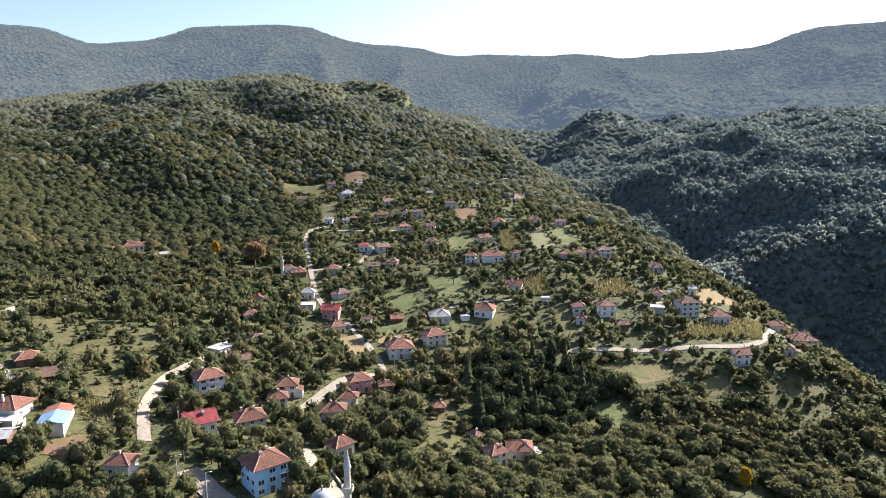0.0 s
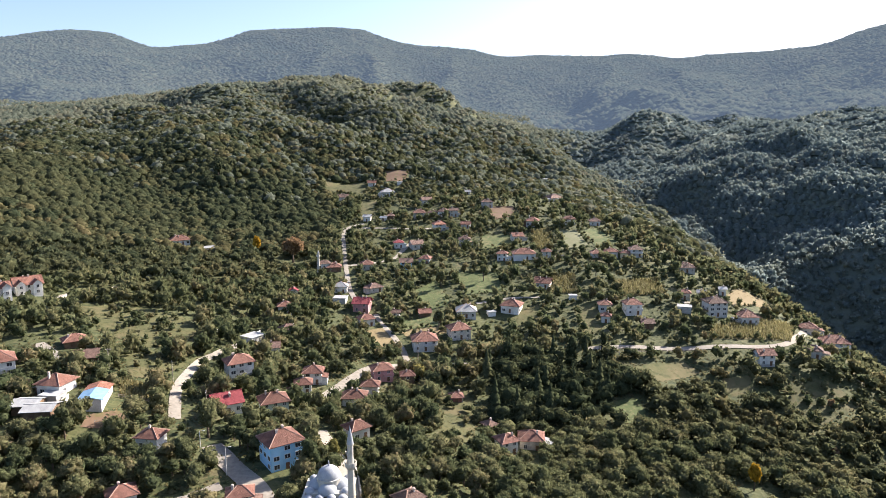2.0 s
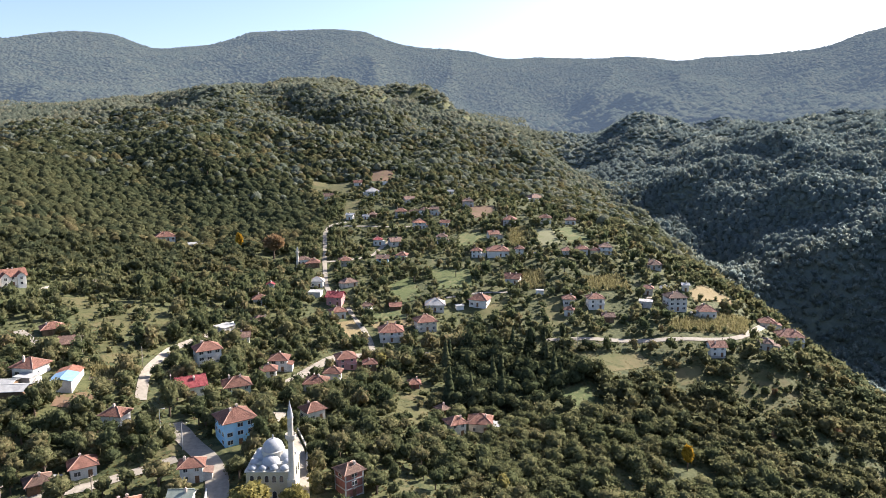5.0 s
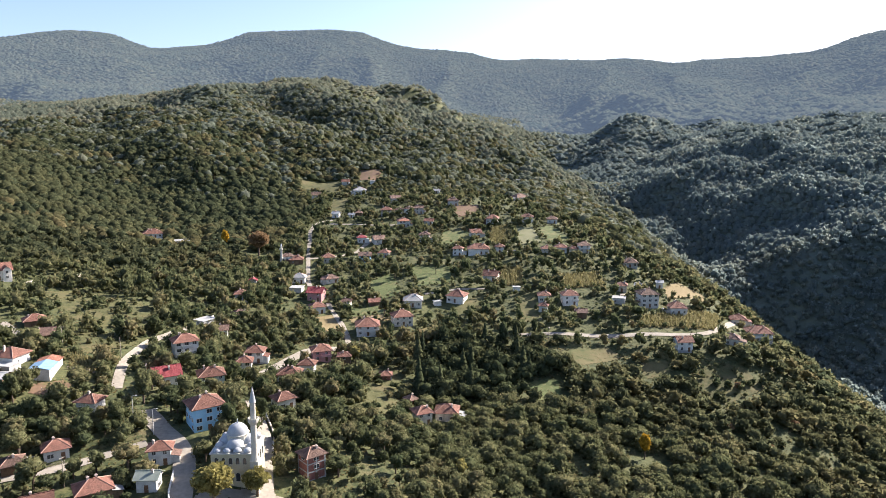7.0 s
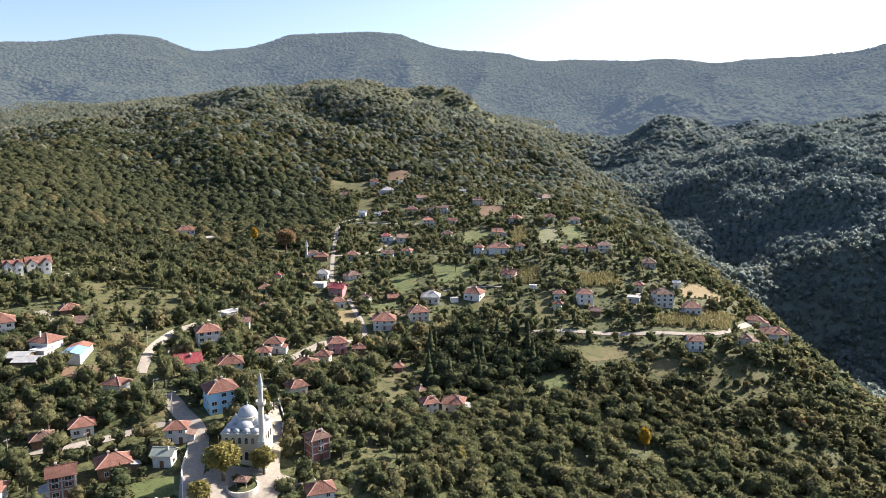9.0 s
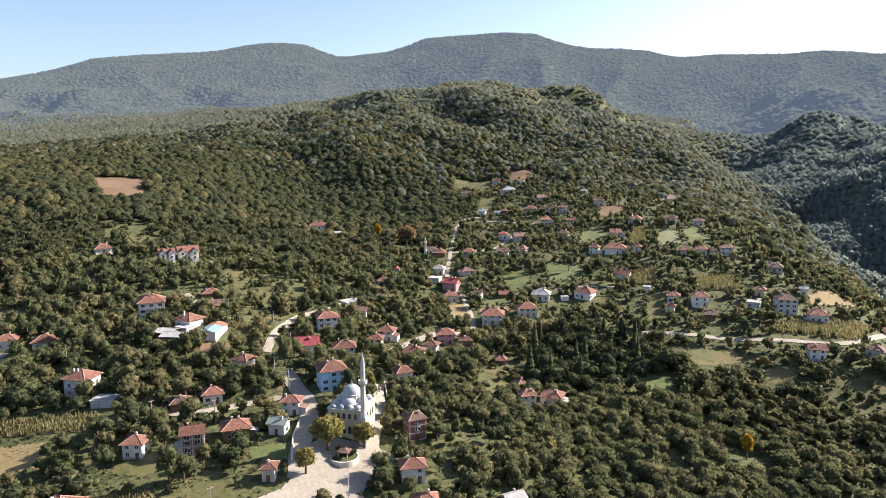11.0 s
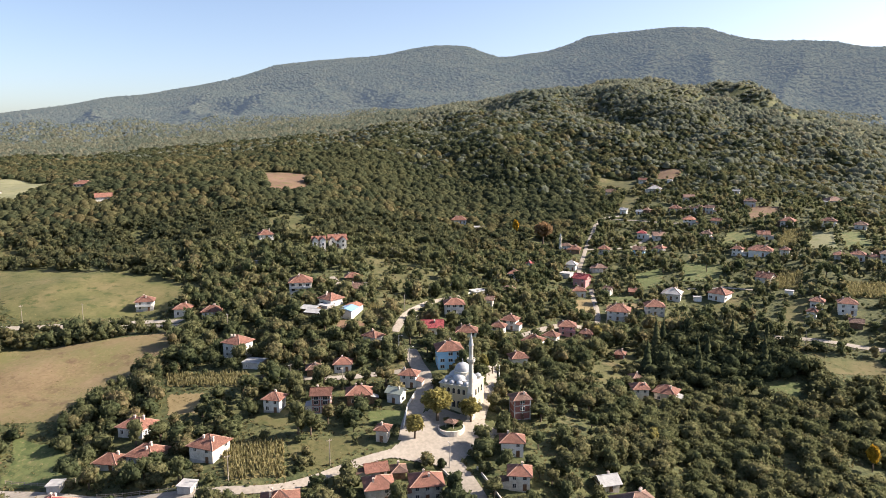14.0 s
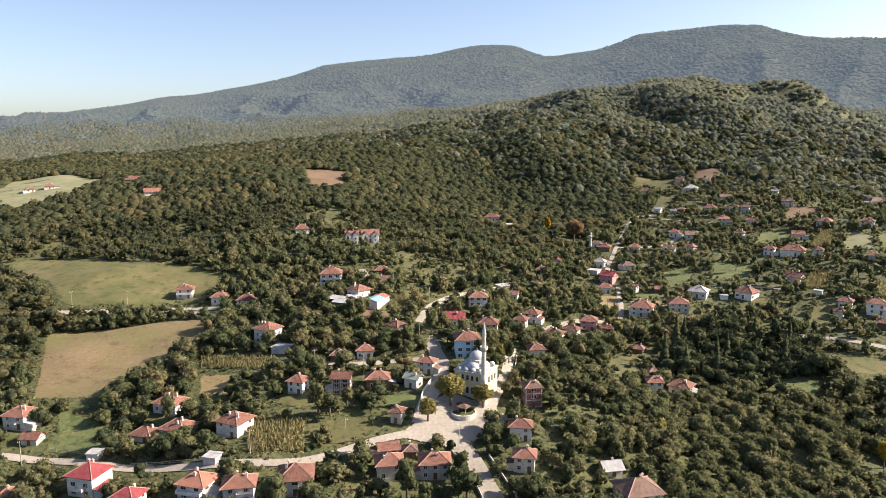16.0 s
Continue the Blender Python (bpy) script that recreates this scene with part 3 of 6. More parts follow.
road(3.5, "pale track beside a garden wall", (-206, 330), (-206, 348), (-194, 368))
road(4.5, "pale road below the pasture", (-294, 150), (-288, 156), (-266, 170), (-245, 188), (-210, 198))
road(3.5, "dusty lane between old houses", (-122, 173), (-120, 175), (-106, 180), (-96, 188), (-87, 195))
road(4.0, "dusty lane to the sheds", (-182, 280), (-174, 274), (-166, 267), (-160, 264))
road(3.0, "farm track on the plateau", (-529, 278), (-535, 309), (-511, 341))
road(2.4, "narrow pale lane across the upper terrace", (-102, 543), (-96, 546), (-79, 546), (-56, 537), (-34, 539))
road(2.4, "narrow lane between upper gardens", (-55, 489), (-51, 503), (-49, 508))
road(2.2, "pale farm lane between the terrace houses", (-10, 390), (-4, 392), (5, 397), (18, 398), (29, 399))
road(2.2, "short pale lane by the terrace houses", (31, 462), (41, 461), (49, 461))
road(2.2, "pale garden lane above the terrace road", (100, 386), (107, 388), (112, 389))
road(5.0, "pale gravel yard below the pasture houses", (-248, 190), (-236, 199), (-213, 203))
field("dry", "dry brown mown field on the slope", (-262, 145), (-205, 192), (-192, 177), (-188, 141), (-181, 119), (-205, 106), (-233, 126))
field("green", "short green pasture on the slope", (-389, 191), (-363, 218), (-277, 241), (-233, 243), (-233, 220), (-251, 194), (-281, 167), (-323, 183))
field("bright", "yellow-green sloping meadow", (-187, 105), (-167, 108), (-157, 105), (-147, 98), (-150, 91), (-167, 87), (-176, 98))
field("maize", "ripe maize plot on the terrace", (37, 521), (51, 522), (43, 479), (33, 481))
field("pale", "pale mown field", (53, 513), (67, 513), (68, 475), (50, 474))
field("bright", "yellowish meadow on the terrace", (69, 513), (82, 520), (90, 480), (73, 473))
field("bright", "meadow between gardens", (-0, 518), (23, 515), (19, 493), (-2, 486))
field("maize", "ripe maize plot", (36, 433), (49, 430), (48, 402), (36, 404))
field("maize", "broad ripe maize plot", (70, 416), (95, 419), (95, 398), (69, 393))
field("gold", "golden stubble field", (131, 404), (144, 421), (157, 412), (156, 403), (128, 387))
field("maize", "maize plot above the road", (104, 358), (160, 384), (140, 349), (100, 345))
field("bright", "green garden plot", (-51, 371), (-29, 373), (-29, 359), (-48, 355))
field("gold", "yellowed garden plot", (-49, 355), (-26, 357), (-26, 349), (-45, 345))
field("olive", "dry meadow with fruit trees", (-100, 631), (-82, 624), (-83, 560), (-92, 557))
field("olive", "dry meadow under the woods", (-141, 680), (-98, 687), (-98, 643), (-132, 660))
field("soil", "bare tilled plot", (-84, 709), (-60, 706), (-63, 678), (-80, 677))
field("soil", "dark tilled plot", (9, 591), (31, 594), (28, 565), (11, 554))
field("olive", "dry mown plot", (-154, 286), (-136, 280), (-124, 285), (-130, 259), (-137, 257))
field("olive", "dry open slope above the houses", (-192, 330), (-178, 345), (-151, 336), (-133, 322), (-133, 300), (-145, 291), (-168, 301))
field("olive", "rough clearing on the wooded slope", (-317, 379), (-281, 379), (-254, 369), (-253, 356), (-281, 351))
field("maize", "patch of dry maize stalks beside the barn", (-139, 253), (-129, 253), (-125, 241), (-133, 240))
field("soil", "trodden earth yard beside the barn", (-138, 226), (-131, 232), (-127, 230), (-130, 221), (-136, 220))
field("soil", "reddish ploughed strip", (-418, 497), (-369, 506), (-332, 456), (-347, 426))
field("pale", "pale open hill field", (-676, 340), (-734, 383), (-699, 431), (-594, 409), (-527, 320), (-540, 270))
field("olive", "rough grass above the pasture", (-404, 198), (-391, 212), (-411, 244), (-399, 246), (-370, 229), (-384, 211))
field("pale", "small pale clearing on the far valley side", (434, 789), (451, 789), (447, 728), (430, 711), (444, 762))
field("olive", "open brushy slope with autumn shrubs", (112, 304), (129, 313), (140, 307), (140, 293), (120, 281), (109, 287))
field("bright", "long green garden strip", (-46, 414), (-31, 434), (-24, 390), (-36, 384))
field("bright", "bright green garden strip", (-20, 442), (5, 440), (7, 408), (-15, 404))
field("green", "green yard below the house", (5, 372), (23, 390), (24, 373), (8, 360))
field("green", "steep green garden slope", (42, 388), (53, 386), (51, 357), (40, 346))
field("green", "long green strip under the road", (49, 315), (79, 327), (85, 317), (59, 304))
field("gold", "dry terraced garden plot", (-65, 352), (-57, 359), (-51, 337), (-58, 327))
field("bright", "grassy slope in the thicket", (35, 288), (50, 290), (49, 274), (37, 270))
field("green", "grassy ledge on the wooded slope", (92, 312), (105, 314), (103, 304), (91, 300))
field("green", "mown lawn in front of a house", (-121, 150), (-104, 157), (-97, 150), (-104, 142), (-114, 142))
field("maize", "broad plot of ripe maize above the road", (-115, 127), (-96, 135), (-84, 121), (-97, 111))
field("olive", "overgrown grassy garden above the road", (-95, 136), (-75, 151), (-73, 144), (-79, 129), (-84, 123))
field("maize", "strip of yellow maize behind the gardens", (-174, 159), (-141, 169), (-134, 161), (-166, 152))
field("gold", "dry yellowed garden plot", (-160, 147), (-146, 152), (-139, 141), (-148, 136))
field("bright", "small bright lawn below the lane", (-83, 164), (-70, 169), (-67, 161), (-78, 157))
field("olive", "open garden with bean rows", (-32, 289), (-17, 286), (-18, 266), (-27, 263))
field("olive", "rough brown slope between hedges", (-31, 262), (-18, 261), (-18, 241), (-27, 244))

# ---- houses ----
def spin(profile, n=24, cap=True):
    """A turned solid from (radius, height) pairs."""
    v, f = [], []
    for r, z in profile:
        v += [(r * math.cos(2 * math.pi * k / n), r * math.sin(2 * math.pi * k / n), z) for k in range(n)]
    for i in range(len(profile) - 1):
        for k in range(n):
            a, b = i * n + k, i * n + (k + 1) % n
            f.append((a, b, b + n, a + n))
    if cap:
        f.append(tuple(range((len(profile) - 1) * n, len(profile) * n)))
    return v, f


def cells(xs, ys, holes, lo, hi):
    """A plate cut by lines in x and y, without the cells named as holes, from height lo to hi: one closed shell."""
    nx, ny = len(xs), len(ys)
    v = [(x, y, z) for z in (lo, hi) for y in ys for x in xs]
    at = lambda i, j, k: k * nx * ny + j * nx + i
    full = {(i, j) for i in range(nx - 1) for j in range(ny - 1)} - set(holes)
    f = []
    for i, j in full:
        f.append((at(i, j, 1), at(i + 1, j, 1), at(i + 1, j + 1, 1), at(i, j + 1, 1)))
        f.append((at(i, j + 1, 0), at(i + 1, j + 1, 0), at(i + 1, j, 0), at(i, j, 0)))
        for di, dj, a, b in ((0, -1, (i, j), (i + 1, j)), (1, 0, (i + 1, j), (i + 1, j + 1)), (0, 1, (i + 1, j + 1), (i, j + 1)), (-1, 0, (i, j + 1), (i, j))):
            if (i + di, j + dj) not in full:
                f.append((at(*a, 0), at(*b, 0), at(*b, 1), at(*a, 1)))
    used = sorted({i for q in f for i in q})
    ren = {o: n for n, o in enumerate(used)}
    return [v[o] for o in used], [tuple(ren[i] for i in q) for q in f]


def window_meshes(w, h):
    f = 0.09
    v, fc = cells([-w / 2, -w / 2 + f, -0.035, 0.035, w / 2 - f, w / 2], [0, f, h - f, h], [(1, 1), (3, 1)], 0, 0.14)
    frame_me = mesh_of("window", [(x, 0.05 - z, y) for x, y, z in v], fc, [FRAME])
    v, fc = boxes((-w / 2 + f, -0.03, f, w / 2 - f, -0.01, h - f))
    return frame_me, mesh_of("pane", v, fc, [GLASS])


WINDOWS = {"wide": window_meshes(1.7, 1.35), "tall": window_meshes(1.15, 1.45), "small": window_meshes(0.8, 0.9)}
DOOR_ME = mesh_of("door", *boxes((-0.55, -0.06, 0, 0.55, 0.06, 2.1)), [DOOR])
HANDLE_ME = mesh_of("handle", *boxes((0.36, -0.12, 0.98, 0.46, -0.062, 1.04)), [FRAME])


def chimney_mesh():
    v, f = spin([(0.4, -1.2), (0.4, 0.55), (0.52, 0.57), (0.52, 0.68), (0.3, 0.7), (0.26, 0.9)], 4)
    v = [((x - y) * 0.7071, (x + y) * 0.7071, z) for x, y, z in v]
    return mesh_of("chimney", v, f, [PLASTER])


CHIMNEY = chimney_mesh()
HOUSES = []
LABELS = {"white": "white rendered", "cream": "cream rendered", "grey": "weathered grey rendered", "pink": "faded pink rendered", "blue": "pale blue rendered",
          "green": "grey-green rendered", "brick": "bare red brick", "stone": "old stone-coloured", "timber": "dark timber"}
ROOF_WORDS = {"red": "red tiled", "orange": "new orange tiled", "crimson": "crimson", "dark": "weathered brown tiled", "metal": "pale metal", "sage": "grey-green metal"}
ROOF_KINDS = {"hip": "hipped", "gable": "gabled", "flat": "flat", "villa": "many-gabled", "shed": "low-pitched"}


def roof_solid(w, d, z, rise, kind, over=0.55, thick=0.16):
    """A roof of real thickness: hipped or gabled, the ridge along the longer side."""
    x, y = w / 2 + over, d / 2 + over
    turned = d > w
    if turned:
        x, y = y, x
    z -= 0.12
    if kind == "hip":
        g = max(x - y * 0.95, 0.05)
        top = [(-x, -y, z), (x, -y, z), (x, y, z), (-x, y, z), (-g, 0, z + rise), (g, 0, z + rise)]
    else:
        top = [(-x, -y, z), (x, -y, z), (x, y, z), (-x, y, z), (-x, 0, z + rise), (x, 0, z + rise)]
    v = [(a, b, c) for a, b, c in top] + [(a, b, c - thick) for a, b, c in top]
    f = [(0, 1, 5, 4), (2, 3, 4, 5), (1, 2, 5), (3, 0, 4), (7, 6, 10, 11), (9, 8, 11, 10), (6, 7, 1, 0), (8, 9, 3, 2)]
    if kind == "hip":
        f += [(8, 7, 11), (6, 9, 10), (7, 8, 2, 1), (9, 6, 0, 3)]
    else:
        f = [q for q in f if len(q) == 4] + [(7, 11, 5, 1), (11, 8, 2, 5), (10, 6, 0, 4), (9, 10, 4, 3)]
    # ridge caps
    k = len(v)
    r0, r1 = v[4], v[5]
    bv, bf = boxes((r0[0] - 0.05, -0.13, r0[2] - 0.06, r1[0] + 0.05, 0.13, r0[2] + 0.07))
    v += bv
    f += [tuple(k + i for i in q) for q in bf]
    if turned:
        v = [(-b, a, c) for a, b, c in v]
    return v, f


def hip_caps(roof):
    """Rounded tiles along the four hips of a roof made by roof_solid."""
    v, f = [], []
    for a, b in ((0, 4), (3, 4), (1, 5), (2, 5)):
        p, q = Vector(roof[a]), Vector(roof[b])
        n = (q - p).cross(Vector((0, 0, 1))).normalized() * 0.16
        k = len(v)
        v += [tuple(c + o) for c in (p, q) for o in (-n - Vector((0, 0, 0.05)), Vector((0, 0, 0.13)), n - Vector((0, 0, 0.05)))]
        f += [(k, k + 3, k + 4, k + 1), (k + 1, k + 4, k + 5, k + 2), (k, k + 1, k + 2), (k + 5, k + 4, k + 3)]
    return v, f


def house(x, y, turn, w, d, storeys, wall, roof, kind):
    """A village house: walls, roof, chimneys, windows, door and, on taller ones, balconies."""
    rng = random.Random(int(x * 31 + y * 17))
    a = radians(turn)
    z0 = level(x, y) - 0.35
    root = new("house" if kind not in ("shed", "flat") else "shed")
    root.matrix_basis = pose(x, y, z0, 0, 0, turn)
    words = "%s %s-storey %s with a %s %s roof" % (LABELS[wall], {1: "one", 2: "two", 3: "three"}[max(1, min(3, round(storeys)))],
                                                  "house" if kind not in ("shed", "flat") else "outbuilding", ROOF_WORDS[roof], ROOF_KINDS[kind])
    tagged(root, words, "house" if kind not in ("shed", "flat") else "shed", "village houses")
    HOUSES.append((x + 0.5, y - 1.8, max(w, d) * 0.6 + 1.6))
    h = storeys * 2.45
    wm = WALLS[wall]
    base = 1.4 + 0.2 * d
    v, f = boxes((-w / 2, -d / 2, -base, w / 2, d / 2, h))
    rise = 0.29 * min(w, d) + 0.3
    if kind in ("gable", "villa"):
        k = len(v)
        long_x = w >= d
        if long_x:
            v += [(-w / 2, -d / 2, h), (-w / 2, d / 2, h), (-w / 2, 0, h + rise * 0.9), (w / 2, -d / 2, h), (w / 2, d / 2, h), (w / 2, 0, h + rise * 0.9)]
        else:
            v += [(-w / 2, -d / 2, h), (w / 2, -d / 2, h), (0, -d / 2, h + rise * 0.9), (-w / 2, d / 2, h), (w / 2, d / 2, h), (0, d / 2, h + rise * 0.9)]
        f += [(k, k + 1, k + 2), (k + 3, k + 5, k + 4)]
    child("wall", mesh_of("wall", v, f, [wm]), root)
    if storeys >= 2 and wall in ("white", "stone", "grey") and rng.random() < 0.6:
        pv, pf = boxes((-w / 2 - 0.04, -d / 2 - 0.04, -base, w / 2 + 0.04, d / 2 + 0.04, 0.7))
        child("plinth", mesh_of("plinth", pv, pf, [CONCRETE]), root, label="grey concrete plinth")
    if wall == "brick":
        # the bare concrete frame of an unfinished house
        for s in range(int(storeys) + 1):
            zb = min(s * 2.45, h - 0.36)
            child("beam", mesh_of("beam", *cells([-w / 2 - 0.05, -w / 2 + 0.25, w / 2 - 0.25, w / 2 + 0.05], [-d / 2 - 0.05, -d / 2 + 0.25, d / 2 - 0.25, d / 2 + 0.05], [(1, 1)], zb, zb + 0.34), [CONCRETE]), root, label="pale concrete ring beam")
        for cx in (-w / 2, 0, w / 2):
            for cy in (-d / 2, d / 2):
                child("column", mesh_of("column", *boxes((cx - 0.2, cy - 0.07, -base, cx + 0.2, cy + 0.07, h - 0.37)), [CONCRETE]), root)
    rm = ROOFS[roof]
    if kind == "flat":
        rv, rf = boxes((-w / 2 - 0.35, -d / 2 - 0.35, h, w / 2 + 0.35, d / 2 + 0.35, h + 0.2))
        child("roof", mesh_of("roof", rv, rf, [rm]), root)
    elif kind == "shed":
        rv, rf = roof_solid(w, d, h, 1.1, "gable", 0.7, 0.1)
        child("roof", mesh_of("roof", rv, rf, [rm]), root)
    else:
        rv, rf = roof_solid(w, d, h, rise, "hip" if kind == "hip" else "gable", 0.75)
        child("roof", mesh_of("roof", rv, rf, [rm]), root)
        if kind == "hip":
            child("ridge_cap", mesh_of("ridge_cap", *hip_caps(rv), [CAP]), root, label="pale mortared ridge tiles")
        bv, bf = boxes((-w / 2 - 0.42, -d / 2 - 0.42, h - 0.34, w / 2 + 0.42, d / 2 + 0.42, h - 0.29))
        child("soffit", mesh_of("soffit", bv, bf, [FRAME if wall in ("white", "blue", "cream") else DOOR]), root)
        for k in range(2 if w > 8 else 1):
            cx, cy = rng.uniform(-0.3, 0.3) * w, rng.uniform(-0.25, 0.25) * d
            child("chimney", CHIMNEY, root, (cx, cy, h + rise * (0.95 - 1.3 * abs(cy if w >= d else cx) / min(w, d))))
    if kind == "villa":
        for sx in (-0.3, 0.3):
            gv, gf = boxes((sx * w - 1.7, -d / 2 - 1.5, -base, sx * w + 1.7, -d / 2, h + 0.4))
            k = len(gv)
            gv += [(sx * w - 1.7, -d / 2 - 1.5, h + 0.4), (sx * w + 1.7, -d / 2 - 1.5, h + 0.4), (sx * w, -d / 2 - 1.5, h + 2.1)]
            gf += [(k, k + 1, k + 2)]
            child("gable_bay", mesh_of("gable_bay", gv, gf, [wm]), root)
            rv, rf = roof_solid(3.0 + d * 0.5, 3.4, h + 0.4, 1.8, "gable", 0.3)
            rv = [(sx * w - b, -d / 2 - 1.5 + (3.0 + d * 0.5) / 2 + a2, c) for a2, b, c in rv]
            child("gable_roof", mesh_of("gable_roof", rv, rf, [rm]), root)
            frame_me, pane_me = WINDOWS["tall"]
            for s in range(int(storeys)):
                win = child("window", frame_me, root, (sx * w, -d / 2 - 1.53, s * 2.45 + 0.8))
                child("pane", pane_me, win)
    if kind in ("hip", "gable") and w > 5.5 and rng.random() < 0.5:
        # a lean-to against one side wall
        s, aw, ah = rng.choice((-1, 1)), rng.uniform(2.0, 3.4), min(h - 0.5, rng.uniform(2.1, 2.6))
        ad = d * rng.uniform(0.45, 0.8)
        x0, x1 = s * (w / 2 + 0.003), s * (w / 2 + aw)
        y0, y1 = -d / 2 + 0.3, -d / 2 + 0.3 + ad
        v = [(x0, y0, -base), (x1, y0, -base), (x1, y1, -base), (x0, y1, -base), (x0, y0, ah + 0.5), (x1, y0, ah), (x1, y1, ah), (x0, y1, ah + 0.5)]
        f = [(3, 2, 1, 0), (4, 5, 6, 7), (0, 1, 5, 4), (1, 2, 6, 5), (2, 3, 7, 6), (3, 0, 4, 7)]
        annex = child("annex", mesh_of("annex", v, f if s > 0 else [q[::-1] for q in f], [WALLS[rng.choice(("grey", "stone", wall, "timber"))]]), root, label="low lean-to against the side wall")
        xe = x1 + s * 0.35
        v = [(x0, y0 - 0.3, ah + 0.62), (xe, y0 - 0.3, ah + 0.02), (xe, y1 + 0.3, ah + 0.02), (x0, y1 + 0.3, ah + 0.62)]
        v = v + [(a2, b2, c2 + 0.1) for a2, b2, c2 in v]
        child("annex_roof", mesh_of("annex_roof", v, f if s > 0 else [q[::-1] for q in f], [ROOFS[rng.choice(("metal", "dark", roof))]]), annex)
    if kind == "shed":
        return root
    # windows on all four sides, storey by storey
    full = max(1, int(storeys + 0.35))
    size = "wide" if wall in ("white", "blue", "brick") and rng.random() < 0.6 else "tall"
    balcony = storeys >= 2 and w > 7 and kind == "hip" and wall in ("white", "brick", "pink", "cream") and (rng.random() < 0.6 or storeys >= 3.2)
    for side in range(4):
        span, off = (w, d / 2) if side % 2 == 0 else (d, w / 2)
        n = max(1, int(span / (2.9 if wall != "timber" else 3.6)))
        for s in range(full):
            for k in range(n):
                u = (k + 0.5) / n * span - span / 2
                if side == 0 and s == 0 and k == n // 2:
                    if kind == "flat":
                        continue
                    dr = child("door", DOOR_ME, root, (u, -off - 0.03, 0.05))
                    child("handle", HANDLE_ME, dr)
                    continue
                if side in (1, 3) and rng.random() < 0.35 or rng.random() < 0.08:
                    continue
                frame_me, pane_me = WINDOWS[size if storeys >= 1.3 else "small"]
                ca, sa = math.cos(side * math.pi / 2), math.sin(side * math.pi / 2)
                px, py = u, -off - 0.02
                zz = s * 2.45 + (0.85 if storeys >= 1.3 else 1.1)
                if zz + 1.5 > h:
                    zz = h - 1.75
                win = child("window", frame_me, root, (px * ca - py * sa, px * sa + py * ca, zz), math.degrees(side * math.pi / 2))
                child("pane", pane_me, win)
    if balcony:
        for s in range(1, full):
            bw = w * (rng.choice((0.4, 0.55, 0.95)) if storeys < 3.2 else 0.97)
            bx = rng.choice((-1, 0, 1)) * (w - bw) / 2
            z = s * 2.45
            bal = child("balcony", mesh_of("balcony", *boxes((bx - bw / 2, -d / 2 - 1.3, z - 0.15, bx + bw / 2, -d / 2 - 0.003, z)), [CONCRETE]), root)
            rv, rf = cells([bx - bw / 2, bx - bw / 2 + 0.1, bx + bw / 2 - 0.1, bx + bw / 2], [-d / 2 - 1.3, -d / 2 - 1.2, -d / 2 - 0.003], [(1, 1)], z + 0.003, z + 0.95)
            child("parapet", mesh_of("parapet", rv, rf, [wm]), bal)
    return root


house(-190.7, 93.7, 22, 8.0, 7.9, 2, "white", "red", "hip")
house(-177.2, 90.0, 27, 5.3, 4.9, 1, "stone", "red", "gable")
house(-129.9, 80.3, 17, 8.5, 8.5, 2.6, "white", "crimson", "hip")
house(-110.0, 78.9, 19, 6.7, 6.3, 2, "white", "crimson", "hip")
house(-96.1, 91.2, 15, 8.2, 7.7, 2, "white", "orange", "hip")
house(-84.5, 95.7, 40, 8.2, 6.9, 2, "white", "red", "hip")
house(-73.9, 106.9, 39, 9.2, 9.2, 2, "white", "red", "hip")
house(-149.4, 124.3, 12, 9.4, 7.5, 1.4, "white", "red", "hip")
house(-141.6, 107.6, 19, 7.2, 6.1, 1, "grey", "red", "hip")
house(-132.9, 114.2, 13, 9.1, 8.1, 1.3, "grey", "red", "hip")
house(-111.9, 119.8, 6, 8.6, 8.2, 2, "stone", "red", "hip")
house(-147.8, 65.9, 53, 3.6, 4.0, 1, "white", "red", "hip")
house(-104.5, 103.7, 18, 4.0, 4.0, 1, "grey", "metal", "flat")
house(-145.6, 92.0, 31, 3.6, 4.0, 1, "grey", "metal", "flat")
house(-45.8, 136.8, 34, 8.7, 7.3, 2, "stone", "red", "hip")
house(-56.5, 128.3, 39, 7.5, 6.9, 2, "stone", "red", "hip")
house(-62.6, 136.3, 43, 5.9, 4.7, 1, "stone", "red", "gable")
house(-56.6, 139.6, 36, 3.6, 4.0, 1, "timber", "dark", "hip")
house(-31.2, 166.6, 23, 6.8, 5.5, 2, "white", "red", "hip")
house(-23.4, 152.6, 21, 6.0, 5.9, 2, "stone", "red", "hip")
house(8.9, 160.9, 44, 11.0, 9.7, 2, "white", "dark", "hip")
house(-1.7, 168.7, 42, 5.5, 5.5, 1, "stone", "metal", "gable")
house(-37.4, 189.6, 40, 5.6, 5.3, 3, "brick", "dark", "hip")
house(-69.4, 151.6, 16, 3.6, 4.0, 1.7, "stone", "red", "hip")
house(-79.4, 186.3, 14, 5.8, 4.8, 2, "white", "red", "hip")
house(-77.8, 174.2, 2, 5.2, 4.3, 1.6, "white", "sage", "gable")
house(-98.1, 158.0, 30, 6.1, 5.6, 2.7, "brick", "red", "gable")
house(-90.2, 169.2, 33, 8.1, 6.7, 1.6, "timber", "red", "hip")
house(-113.9, 152.3, 14, 5.8, 5.5, 2, "white", "red", "hip")
house(-117.3, 179.5, 37, 5.7, 5.0, 1.3, "timber", "dark", "hip")
house(-109.5, 187.2, 32, 6.3, 5.7, 1.4, "white", "red", "hip")
house(-73.8, 207.6, 35, 9.4, 8.8, 3.2, "blue", "red", "hip")
house(-56.5, 237.9, 39, 6.5, 5.9, 1.6, "white", "red", "hip")
